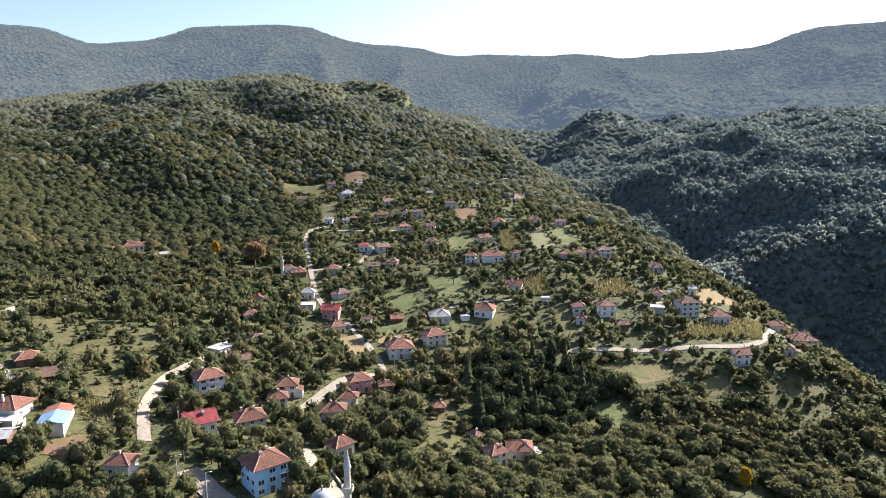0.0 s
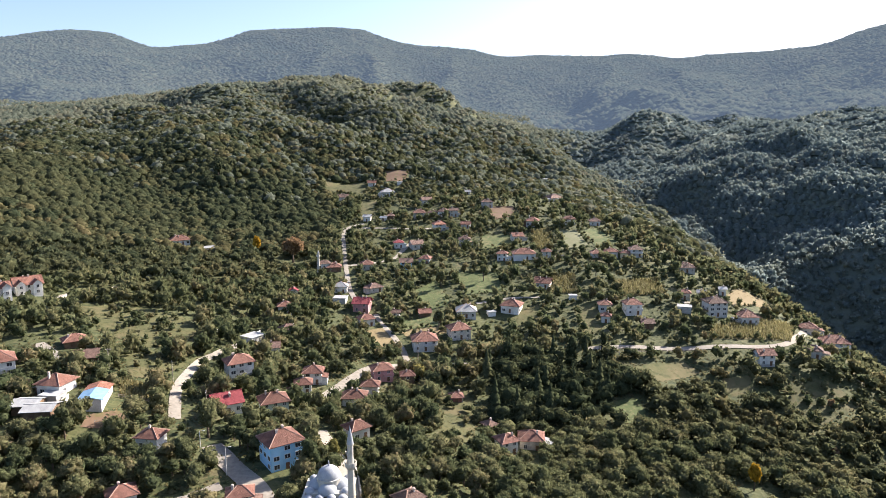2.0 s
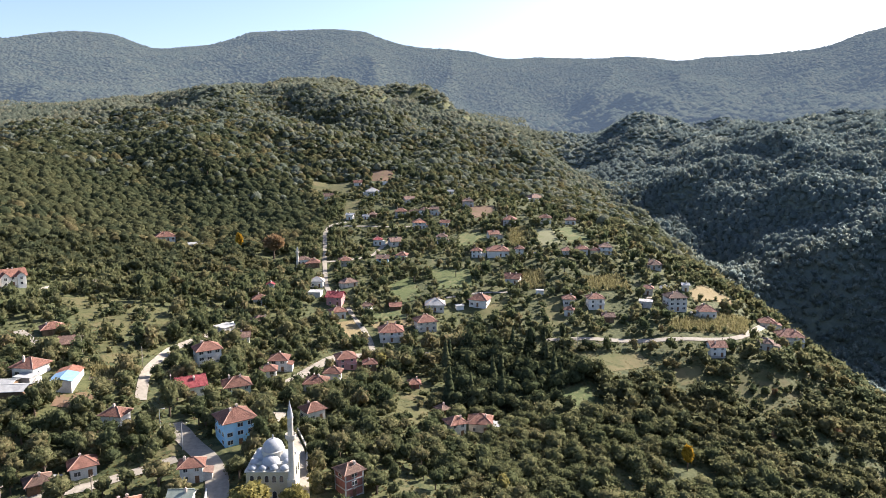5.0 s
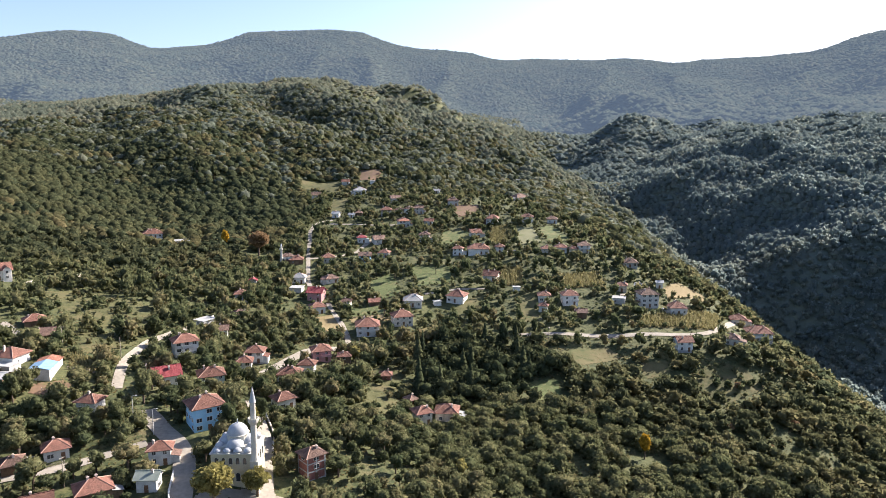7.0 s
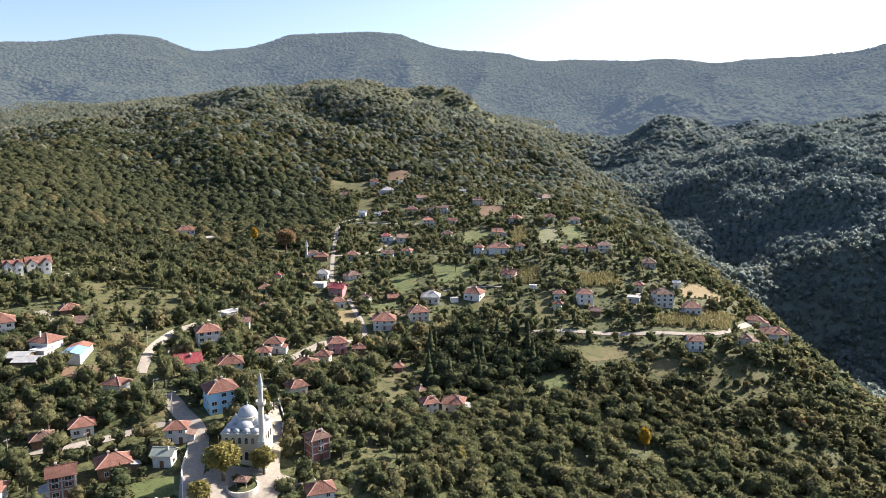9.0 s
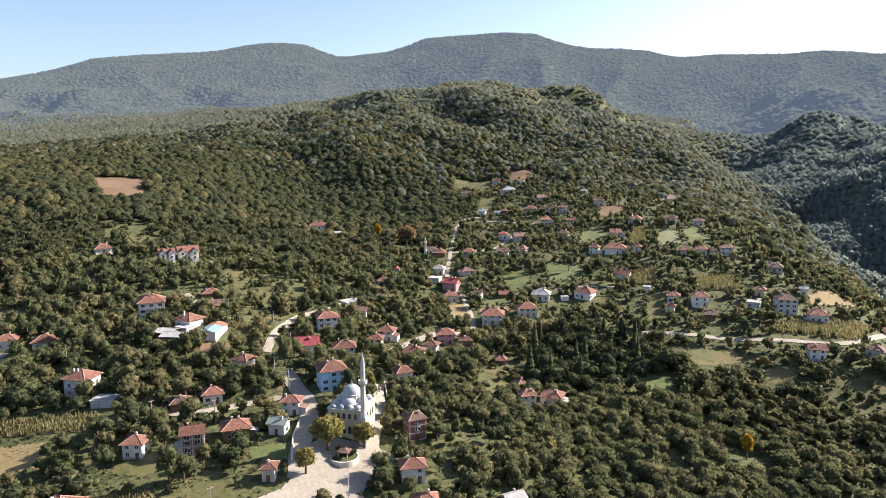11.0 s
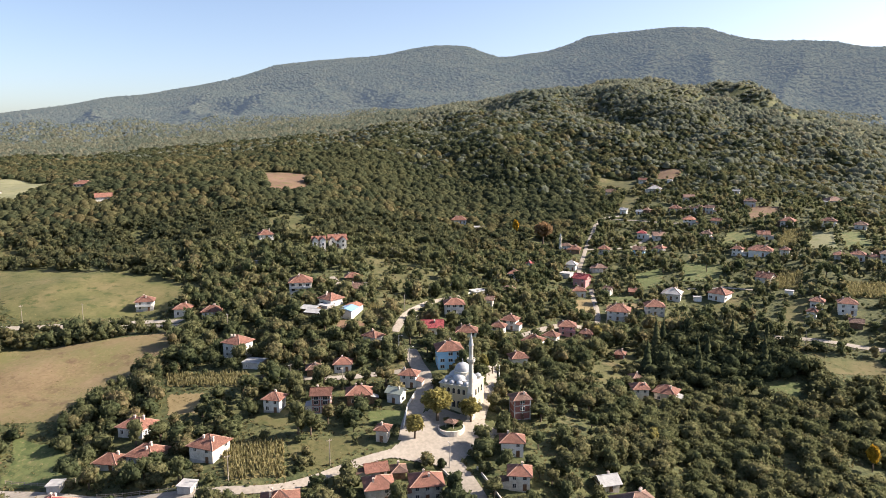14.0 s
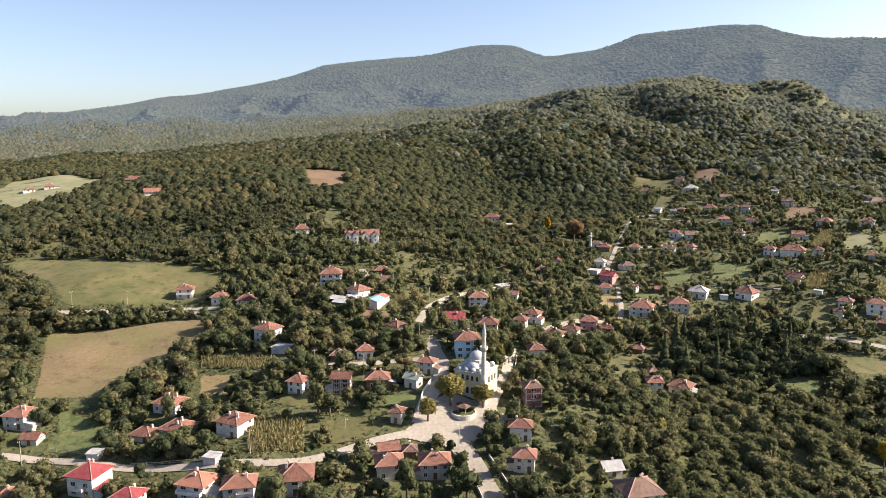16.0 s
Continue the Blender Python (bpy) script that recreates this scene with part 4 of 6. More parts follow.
house(-61.0, 269.7, 1, 8.3, 6.8, 1.6, "white", "red", "hip")
house(-56.3, 281.7, -2, 6.2, 5.1, 1.6, "white", "red", "hip")
house(-53.1, 295.9, 18, 7.8, 7.1, 2, "pink", "red", "hip")
house(-42.5, 293.6, 5, 5.1, 4.6, 2, "timber", "red", "hip")
house(-36.6, 333.5, 8, 10.9, 10.0, 2, "white", "red", "hip")
house(-20.6, 346.3, 18, 9.4, 8.3, 2, "stone", "red", "hip")
house(-23.3, 278.1, 5, 4.4, 4.1, 1, "brick", "red", "hip")
house(-86.3, 250.9, 24, 8.8, 7.8, 2, "green", "red", "hip")
house(-81.3, 276.7, 10, 6.0, 5.6, 1.7, "white", "red", "hip")
house(-79.2, 286.8, 3, 7.0, 6.7, 2, "white", "red", "hip")
house(-105.3, 276.7, 31, 9.2, 7.7, 3, "white", "red", "hip")
house(-100.4, 307.7, 14, 6.0, 5.3, 1.4, "white", "dark", "gable")
house(-111.3, 319.3, 58, 7.6, 6.8, 1.2, "grey", "metal", "flat")
house(-98.8, 332.7, 24, 7.3, 6.8, 1.6, "stone", "dark", "hip")
house(-107.2, 364.8, 12, 6.4, 6.0, 2, "white", "red", "hip")
house(-70.5, 383.4, -9, 8.2, 8.0, 2, "pink", "crimson", "gable")
house(-66.4, 362.0, 24, 7.3, 6.1, 1.6, "white", "red", "hip")
house(-52.3, 373.6, -11, 4.5, 4.0, 1.7, "grey", "dark", "gable")
house(-37.6, 376.9, 12, 5.7, 5.0, 1, "timber", "red", "gable")
house(-16.0, 374.6, 1, 9.6, 9.4, 1.5, "grey", "metal", "hip")
house(8.4, 382.4, -20, 9.6, 8.7, 1.6, "white", "red", "hip")
house(-11.8, 258.5, 36, 3.6, 4.0, 1, "timber", "dark", "hip")
house(-7.2, 243.4, 25, 5.8, 5.7, 2, "stone", "red", "hip")
house(2.0, 250.2, -6, 7.9, 7.2, 1.6, "stone", "red", "hip")
house(-85.9, 412.0, -1, 7.7, 6.3, 1.6, "white", "metal", "hip")
house(-83.7, 394.4, -4, 6.8, 6.5, 1.2, "grey", "metal", "flat")
house(-75.3, 454.3, 11, 7.3, 7.1, 1.5, "grey", "red", "hip")
house(-66.8, 410.8, 31, 7.9, 6.4, 1.2, "stone", "dark", "hip")
house(-95.4, 450.3, 11, 8.3, 7.6, 1.2, "timber", "red", "hip")
house(-50.8, 453.9, 3, 7.3, 6.4, 2, "blue", "dark", "gable")
house(-38.9, 463.4, -11, 6.3, 6.0, 1.4, "grey", "red", "hip")
house(-58.1, 497.6, 8, 6.0, 5.5, 1.6, "white", "crimson", "hip")
house(-46.0, 497.3, 23, 8.0, 7.7, 1.4, "grey", "dark", "gable")
house(-30.1, 536.0, 13, 8.7, 7.9, 2, "white", "orange", "hip")
house(-12.8, 495.2, 0, 6.8, 6.7, 2, "grey", "dark", "hip")
house(-10.3, 538.2, -12, 6.4, 5.6, 1.2, "white", "red", "gable")
house(-46.1, 570.6, 4, 8.6, 8.4, 2, "grey", "red", "hip")
house(-26.6, 568.7, -14, 7.6, 6.8, 1.6, "white", "dark", "hip")
house(-18.9, 566.6, -1, 6.2, 5.5, 2, "grey", "dark", "gable")
house(-35.4, 572.4, -17, 7.0, 5.9, 1.2, "grey", "dark", "hip")
house(-41.5, 611.2, 19, 8.4, 7.4, 1.5, "white", "dark", "gable")
house(-76.1, 642.8, 8, 11.1, 10.0, 1.5, "grey", "metal", "hip")
house(-92.2, 669.0, -1, 7.0, 6.5, 1.2, "white", "red", "gable")
house(-113.2, 625.6, 11, 8.2, 7.7, 1.6, "white", "dark", "gable")
house(-68.2, 567.1, 1, 5.1, 4.9, 1.4, "timber", "dark", "hip")
house(-109.6, 397.3, 10, 3.7, 4.0, 1.5, "white", "crimson", "gable")
house(10.4, 465.7, -9, 6.2, 5.1, 2, "white", "red", "hip")
house(24.2, 465.0, 0, 13.7, 10.0, 1.6, "white", "red", "hip")
house(38.4, 463.3, -4, 5.3, 5.2, 1.7, "white", "red", "hip")
house(23.6, 502.6, 14, 7.3, 7.0, 1.6, "stone", "red", "gable")
house(38.3, 533.2, -11, 8.7, 8.7, 1.6, "grey", "red", "hip")
house(64.1, 528.2, -5, 8.6, 6.9, 1.7, "white", "red", "hip")
house(83.7, 531.2, -7, 7.3, 6.8, 1.4, "grey", "dark", "hip")
house(69.8, 635.5, 33, 13.4, 10.0, 1.2, "grey", "dark", "hip")
house(78.3, 457.7, -5, 7.4, 6.3, 1.6, "white", "red", "hip")
house(86.3, 454.7, -26, 4.7, 4.2, 1.5, "cream", "red", "hip")
house(93.4, 456.7, -1, 7.4, 7.0, 2, "white", "dark", "hip")
house(68.7, 457.1, -0, 6.1, 5.8, 1.2, "grey", "red", "hip")
house(118.4, 435.7, -8, 8.9, 8.1, 1.3, "grey", "dark", "hip")
house(103.2, 393.4, -14, 5.4, 5.1, 1.6, "stone", "red", "hip")
house(29.7, 416.1, -19, 8.4, 8.4, 1.3, "grey", "red", "gable")
house(8.8, 592.8, 5, 8.5, 6.9, 2, "grey", "dark", "hip")
house(56.2, 377.1, -5, 6.1, 5.9, 1.6, "white", "red", "hip")
house(69.6, 373.8, 3, 8.2, 7.1, 2.3, "white", "red", "hip")
house(73.1, 359.2, -0, 5.6, 5.0, 1.2, "timber", "dark", "gable")
house(112.3, 374.3, 6, 9.8, 8.5, 3, "white", "dark", "hip")
house(97.2, 375.4, -18, 6.6, 5.7, 1.3, "grey", "metal", "flat")
house(126.6, 367.6, -2, 8.7, 8.5, 1.6, "white", "red", "hip")
house(115.5, 323.7, 3, 7.0, 6.5, 2, "white", "red", "gable")
house(170.1, 364.5, -8, 12.2, 10.0, 2, "white", "red", "hip")
house(142.7, 333.3, -24, 6.5, 5.7, 1.6, "grey", "dark", "hip")
house(167.0, 384.0, -14, 8.0, 7.0, 1.6, "stone", "red", "hip")
house(178.0, 377.0, -20, 7.5, 6.5, 1.6, "stone", "dark", "hip")
house(54.1, 364.7, -14, 4.4, 4.0, 1.5, "white", "red", "hip")
house(-5.3, 640.7, -4, 5.0, 4.0, 1.0, "white", "metal", "gable")
house(84.7, 783.2, 11, 6.0, 4.8, 1.2, "white", "metal", "flat")
house(70.4, 632.3, -15, 6.5, 5.2, 1.2, "white", "metal", "flat")
house(42.8, 394.4, -5, 4.0, 3.2, 1.0, "white", "metal", "flat")
house(-2.8, 377.1, 15, 4.0, 3.2, 1.0, "white", "metal", "flat")
house(-66.9, 669.5, 5, 4.5, 3.6, 1.2, "white", "metal", "flat")
house(-85.9, 562.3, -10, 5.5, 4.4, 1.6, "white", "metal", "gable")
house(-73.4, 564.6, -14, 4.5, 3.6, 1.0, "white", "metal", "gable")
house(114.4, 398.5, -20, 4.0, 3.2, 1.2, "white", "metal", "gable")
house(127.8, 403.5, -8, 3.5, 2.8, 1.6, "white", "metal", "gable")
house(-224.1, 325.3, 42, 7.8, 7.0, 2.6, "white", "red", "villa")
house(-220.4, 340.1, 40, 11.0, 10.0, 2, "white", "red", "villa")
house(-179.6, 250.7, 36, 10.7, 10.0, 3.2, "white", "red", "hip")
house(-154.5, 241.8, -11, 8.3, 8.0, 1.6, "white", "red", "hip")
house(-150.4, 225.1, 7, 8.1, 7.0, 1.2, "timber", "metal", "shed")
house(-156.3, 228.9, 4, 7.1, 7.0, 1.2, "timber", "metal", "shed")
house(-152.2, 235.2, -8, 5.8, 4.9, 1, "grey", "metal", "flat")
house(-112.8, 214.2, -8, 6.4, 5.6, 1.6, "white", "red", "hip")
house(-100.5, 244.4, 29, 9.0, 8.5, 1.5, "white", "crimson", "gable")
house(-169.8, 283.1, 35, 7.8, 6.7, 1.2, "timber", "red", "hip")
house(-158.2, 269.3, 23, 7.3, 7.1, 1, "timber", "dark", "gable")
house(-182.9, 480.4, 29, 12.5, 10.0, 1.2, "grey", "metal", "flat")
house(-204.7, 489.1, 26, 12.1, 9.8, 1.3, "white", "red", "hip")
house(-159.3, 183.3, 2, 8.6, 8.3, 2.6, "white", "red", "hip")
house(-144.0, 176.0, 13, 7.2, 6.2, 1, "grey", "metal", "flat")
house(-248.1, 212.2, 42, 8.1, 7.1, 2, "white", "red", "hip")
house(-220.7, 211.5, 35, 7.4, 6.6, 1.6, "white", "red", "hip")
house(-203.6, 213.4, 37, 8.4, 7.1, 1.2, "white", "red", "hip")
house(-517.2, 378.9, 30, 14.6, 10.0, 1.7, "white", "red", "hip")
house(-455.0, 350.0, 53, 11.9, 10.0, 1.2, "white", "red", "gable")
house(-607.3, 332.4, 69, 7.3, 5.9, 1.3, "white", "red", "hip")
house(-601.6, 347.7, 61, 9.2, 8.4, 1.2, "white", "red", "hip")
house(-260.8, 318.4, 49, 8.7, 8.5, 1.2, "white", "red", "hip")
house(-234.5, 279.1, 33, 3.8, 4.0, 1, "grey", "metal", "flat")

# ---- the mosque, its minaret and the smaller one ----
def dome_profile(r, z, squash=0.85, steps=8):
    return [(r * math.cos(k / steps * math.pi / 2) + 0.001, z + r * squash * math.sin(k / steps * math.pi / 2)) for k in range(steps + 1)]


def shifted(vf, dx, dy, dz=0.0):
    return [(x + dx, y + dy, z + dz) for x, y, z in vf[0]], vf[1]


CREAM = surface("pale_cream_mosque_render", (0.42, 0.385, 0.26), (0.56, 0.51, 0.36), 0.4, 4)
STONE_WHITE = surface("white_minaret_stone", (0.42, 0.395, 0.34), (0.58, 0.55, 0.48), 0.6, 5)


def arch_window(parent, x, y, z, w, h, turn):
    n = 7
    ring = [(-w / 2, 0), (w / 2, 0)] + [(w / 2 * math.cos(k / n * math.pi), h - w / 2 + w / 2 * math.sin(k / n * math.pi)) for k in range(n + 1)]
    m = len(ring)
    v = [(a, -0.06, b) for a, b in ring] + [(a, 0.02, b) for a, b in ring]
    f = [tuple(range(m))] + [(i, i + m, (i + 1) % m + m, (i + 1) % m) for i in range(m)]
    big = [(a * 1.25, -0.04, b * 1.08 - 0.08) for a, b in ring] + [(a * 1.25, 0.03, b * 1.08 - 0.08) for a, b in ring]
    frame_ob = child("window", mesh_of("window", big, f, [STONE_WHITE]), parent, (x, y, z), turn)
    child("pane", mesh_of("pane", v, f, [GLASS]), frame_ob, (0, -0.01, 0))


def minaret(parent, x, y, height, r, gallery):
    bx = r * 1.25
    v, f = boxes((-bx, -bx, -3, bx, bx, height * 0.27))
    base = child("minaret_base", mesh_of("minaret_base", v, f, [STONE_WHITE]), parent, (x, y, 0))
    prof = [(bx * 1.05, height * 0.27), (r, height * 0.33), (r * 0.92, gallery - 0.9), (r * 1.15, gallery - 0.6), (r * 1.6, gallery - 0.05), (r * 1.65, gallery), (r * 0.86, gallery + 0.001),
            (r * 0.82, height * 0.83), (r * 0.98, height * 0.835), (r * 0.98, height * 0.845)]
    child("minaret_shaft", mesh_of("minaret_shaft", *spin(prof, 16), [STONE_WHITE], smooth=False), parent, (x, y, 0))
    child("minaret_spire", mesh_of("minaret_spire", *spin([(r * 1.0, height * 0.845), (r * 0.55, height * 0.92), (0.06, height * 0.99), (0.03, height)], 16), [LEAD]), parent, (x, y, 0))
    ring_v, ring_f = spin([(r * 1.65, gallery + 0.002), (r * 1.68, gallery + 1.0), (r * 1.55, gallery + 1.0), (r * 1.52, gallery + 0.002)], 16, False)
    child("gallery_rail", mesh_of("gallery_rail", ring_v, ring_f, [STONE_WHITE]), parent, (x, y, 0))
    return base


def mosque(x, y, z, turn):
    root = new("mosque")
    root.matrix_basis = pose(x, y, z, 0, 0, turn)
    tagged(root, "cream village mosque with pale grey domes and a slim minaret", "mosque")
    body = child("wall", mesh_of("wall", *boxes((-5.8, -5.6, -4, 5.8, 5.8, 8.9)), [CREAM]), root)
    child("cornice", mesh_of("cornice", *boxes((-6.1, -5.9, 8.902, 6.1, 6.1, 9.2)), [STONE_WHITE]), root)
    child("upper_block", mesh_of("upper_block", *boxes((-4.3, -3.6, 9.202, 4.3, 4.6, 10.1)), [STONE_WHITE]), root)
    cx, cy = 0.0, 0.6
    child("drum", mesh_of("drum", *shifted(spin([(3.0, 10.1), (3.0, 12.3), (3.15, 12.35), (3.15, 12.5), (2.85, 12.55)], 16), cx, cy), [STONE_WHITE]), root)
    child("main_dome", mesh_of("main_dome", *shifted(spin(dome_profile(2.85, 12.5, 0.98)), cx, cy), [LEAD], smooth=True), root)
    child("finial", mesh_of("finial", *shifted(spin([(0.12, 15.1), (0.28, 15.5), (0.1, 15.8), (0.2, 16.05), (0.03, 16.6)], 10), cx, cy), [LEAD], smooth=True), root)
    for dx, dy in ((0, -2.8), (0, 2.8), (-2.8, 0), (2.8, 0)):
        child("half_dome", mesh_of("half_dome", *shifted(spin(dome_profile(2.35, 9.9, 0.9)), cx + dx, cy + dy), [LEAD], smooth=True), root)
    for dx in (-4.3, 4.3):
        for dy in (-2.3, 4.2):
            child("corner_dome", mesh_of("corner_dome", *shifted(spin([(1.1, 9.2), (1.1, 9.9)] + dome_profile(1.2, 9.9, 0.9, 6), 16), dx, dy), [LEAD], smooth=True), root)
    for k in range(4):
        child("porch_dome", mesh_of("porch_dome", *shifted(spin([(1.05, 9.2), (1.05, 9.35)] + dome_profile(1.15, 9.35, 0.9, 6), 16), -4.3 + k * 2.75, -4.6), [LEAD], smooth=True), root)
    for k in range(5):
        arch_window(body, -4.3 + k * 1.9, -5.61, 6.1, 0.95, 1.8, 0)
        arch_window(body, -4.3 + k * 1.9, -5.61, 1.2, 1.1, 2.4, 0)
    for k in range(4):
        arch_window(body, 5.81, -3.6 + k * 2.4, 5.0, 1.0, 2.2, 90)
        arch_window(body, -5.81, -3.6 + k * 2.4, 5.0, 1.0, 2.2, -90)
    minaret(root, 6.2, -6.3, 28.5, 0.85, 18.6)
    HOUSES.append((x, y, 9.5))
    return root


mosque(-56.5, 183.0, 6.6, 1)


def small_mosque(x, y, turn):
    root = new("small_mosque")
    root.matrix_basis = pose(x, y, level(x, y), 0, 0, turn)
    tagged(root, "small whitewashed mosque with a short white minaret", "mosque")
    child("wall", mesh_of("wall", *boxes((-4, -3.2, -3, 4, 3.2, 4.6)), [WALLS["white"]]), root)
    child("roof", mesh_of("roof", *roof_solid(8, 6.4, 4.6, 1.9, "hip"), [ROOFS["dark"]]), root)
    for k in range(3):
        arch_window(root, -2.4 + k * 2.4, -3.21, 1.4, 0.9, 1.9, 0)
    minaret(root, -3.4, -4.3, 13.5, 0.7, 9.3)
    HOUSES.append((x, y, 6.5))


small_mosque(-101.5, 450.5, 10)

# ---- trees ----
def ico(sub):
    bm = bmesh.new()
    bmesh.ops.create_icosphere(bm, subdivisions=sub, radius=1)
    v = np.array([p.co[:] for p in bm.verts])
    f = np.array([[p.index for p in q.verts] for q in bm.faces])
    bm.free()
    return v, f


ICO1, ICO2 = ico(1), ico(2)


def lumpy(shape, rng, amount):
    v, f = shape
    d = np.ones(len(v))
    for _ in range(5):
        a = rng.normal(size=3)
        d += amount * np.sin(v @ (a / np.linalg.norm(a)) * rng.uniform(2, 5) + rng.uniform(0, 6)) / 2
    d += rng.uniform(-amount, amount, len(v)) * 0.5
    return v * d[:, None], f


def leaf_tris(rng, n, size, radius, squash):
    """Loose leaf clumps: small triangles scattered on a crown's shell."""
    p = rng.normal(size=(n, 3))
    p /= np.linalg.norm(p, axis=1)[:, None]
    p[:, 2] = np.where(p[:, 2] < -0.5, -p[:, 2], p[:, 2])
    c = p * radius * rng.uniform(0.78, 1.16, n)[:, None]
    c[:, 2] *= squash
    a, b = rng.normal(size=(n, 3)), rng.normal(size=(n, 3))
    a /= np.linalg.norm(a, axis=1)[:, None]
    b /= np.linalg.norm(b, axis=1)[:, None]
    s = size * rng.uniform(0.6, 1.3, n)[:, None]
    return np.stack([c - a * s * 0.5, c + a * s * 0.5, c + b * s * 0.8], 1)


def crown_template(rng, blobs, leaves, leaf_size, shape, spread=0.55, squash=0.85):
    """A crown about 1 in radius, centred at the origin: lumpy masses and loose leaf clumps on them."""
    vs, fs, n = [], [], 0
    for k in range(blobs):
        if blobs >= 6:
            c = rng.normal(size=3)
            c *= rng.uniform(0.42, 0.64) / np.linalg.norm(c)
            c = c * np.array([1, 1, squash]) if k else np.array([0, 0, 0.12])
            r = rng.uniform(0.32, 0.5) * (8 / blobs) ** 0.3 if k else 0.66
        else:
            a = 2 * math.pi * k / (blobs - 1) + rng.uniform(-0.4, 0.4)
            q = 0 if k == 0 else spread * rng.uniform(0.8, 1.15)
            c = np.array([math.cos(a) * q, math.sin(a) * q, (0.35 if k == 0 else rng.uniform(-0.35, 0.25))])
            r = rng.uniform(0.42, 0.6) if k else 0.62
        v, f = lumpy(shape, rng, 0.26)
        v = v * (r * 0.85)
        v[:, 2] *= squash
        vs.append(v + c)
        fs.append(f + n)
        n += len(v)
        t = leaf_tris(rng, leaves // blobs, leaf_size, r, squash) + c
        m = len(t)
        if m:
            vs.append(t.reshape(-1, 3))
            fs.append(np.arange(m * 3).reshape(-1, 3) + n)
            n += m * 3
    return np.concatenate(vs), np.concatenate(fs)


def hood_template(rng, rings):
    """A distant treetop: a lumpy hood of a few faces, open below."""
    m = 5
    v = [(rng.uniform(-0.2, 0.2), rng.uniform(-0.2, 0.2), rng.uniform(0.7, 1.1))]
    f = [(0, 1 + j, 1 + (j + 1) % m) for j in range(m)]
    for k in range(rings):
        r, z = ((0.72, 0.35), (1.0, -0.5))[k] if rings == 2 else (1.0, -0.35)
        v += [(math.cos(6.283 * (j + 0.5 * k) / m) * r * rng.uniform(0.75, 1.2), math.sin(6.283 * (j + 0.5 * k) / m) * r * rng.uniform(0.75, 1.2), z + rng.uniform(-0.15, 0.15)) for j in range(m)]
    if rings == 2:
        f += [q for j in range(m) for q in ((1 + j, 1 + m + j, 1 + (j + 1) % m), (1 + (j + 1) % m, 1 + m + j, 1 + m + (j + 1) % m))]
    return np.array(v), np.array(f)


def leafy_hood(rng, leaves, rings=2):
    """A treetop seen from afar: a lumpy hood with loose leaf clumps on it."""
    v, f = hood_template(rng, rings)
    t = leaf_tris(rng, leaves, 0.5, 0.94, 0.8)
    return np.concatenate([v, t.reshape(-1, 3)]), np.concatenate([f, np.arange(leaves * 3).reshape(-1, 3) + len(v)])


def conifer_template(rng):
    vs, fs, n = [], [], 0
    for k in range(7):
        z, r = -1 + k * 0.3, 0.72 * (1 - k / 7.6)
        m = 9
        ring = [(math.cos(6.283 * j / m) * r * rng.uniform(0.75, 1.2), math.sin(6.283 * j / m) * r * rng.uniform(0.75, 1.2), z + rng.uniform(-0.08, 0.08)) for j in range(m)]
        v = np.array(ring + [(0, 0, z + 0.55)])
        f = np.array([(j, (j + 1) % m, m) for j in range(m)])
        vs.append(v)
        fs.append(f + n)
        n += len(v)
    return np.concatenate(vs), np.concatenate(fs)


def scatter(name, label, mat, templates, x, y, z, size, tall, rng, tone=None):
    """Many trees as one piece: templates placed, turned and scaled."""
    vs, fs, ts, n = [], [], [], 0
    pick = rng.randint(0, len(templates), len(x))
    for t, (tv, tf) in enumerate(templates):
        k = np.where(pick == t)[0]
        if not len(k):
            continue
        a = rng.uniform(0, 2 * math.pi, len(k))
        c, s = np.cos(a), np.sin(a)
        sx = size[k]
        vx = (tv[None, :, 0] * c[:, None] - tv[None, :, 1] * s[:, None]) * sx[:, None] + x[k][:, None]
        vy = (tv[None, :, 0] * s[:, None] + tv[None, :, 1] * c[:, None]) * sx[:, None] + y[k][:, None]
        vz = tv[None, :, 2] * (sx * tall[k])[:, None] + z[k][:, None]
        vs.append(np.stack([vx, vy, vz], -1).reshape(-1, 3))
        fs.append((tf[None] + (np.arange(len(k)) * len(tv))[:, None, None]).reshape(-1, 3) + n)
        tt = rng.rand(len(k)) if tone is None else tone[k]
        ts.append(np.repeat(tt, len(tv)))
        n += len(k) * len(tv)
    if not vs:
        return
    me = tri_mesh(name, np.concatenate(vs), np.concatenate(fs), mat, np.concatenate(ts), smooth=True)
    return tagged(new(name, me), label, "trees", kind="stuff")


VILLAGE = [(-275, 200), (-200, 60), (-20, 70), (10, 165), (-30, 230), (-25, 300), (20, 330), (160, 318), (190, 400), (130, 450), (110, 540), (60, 640), (-60, 700),
           (-140, 680), (-105, 560), (-118, 480), (-130, 400), (-200, 385), (-275, 300)]
# three dark groves, then two outlines where hillside shade is painted into the leaves
GROVES_AND_PAINTED_SHADE = [[(-191, 520), (-118, 567), (-159, 679), (-234, 641)], [(-163, 859), (-59, 887), (-77, 1092), (-198, 1013)], [(-49, 680), (4, 722), (-6, 836), (-66, 807)], [(-420, 520), (-200, 470), (-240, 600), (-460, 720)], [(-510, 968), (-437, 960), (-250, 692), (-198, 665), (-140, 631), (-109, 508), (-146, 530), (-226, 622), (-284, 653), (-357, 729)]]
PINES = [(-12, 262), (40, 268), (52, 300), (36, 325), (0, 322), (-14, 296)]


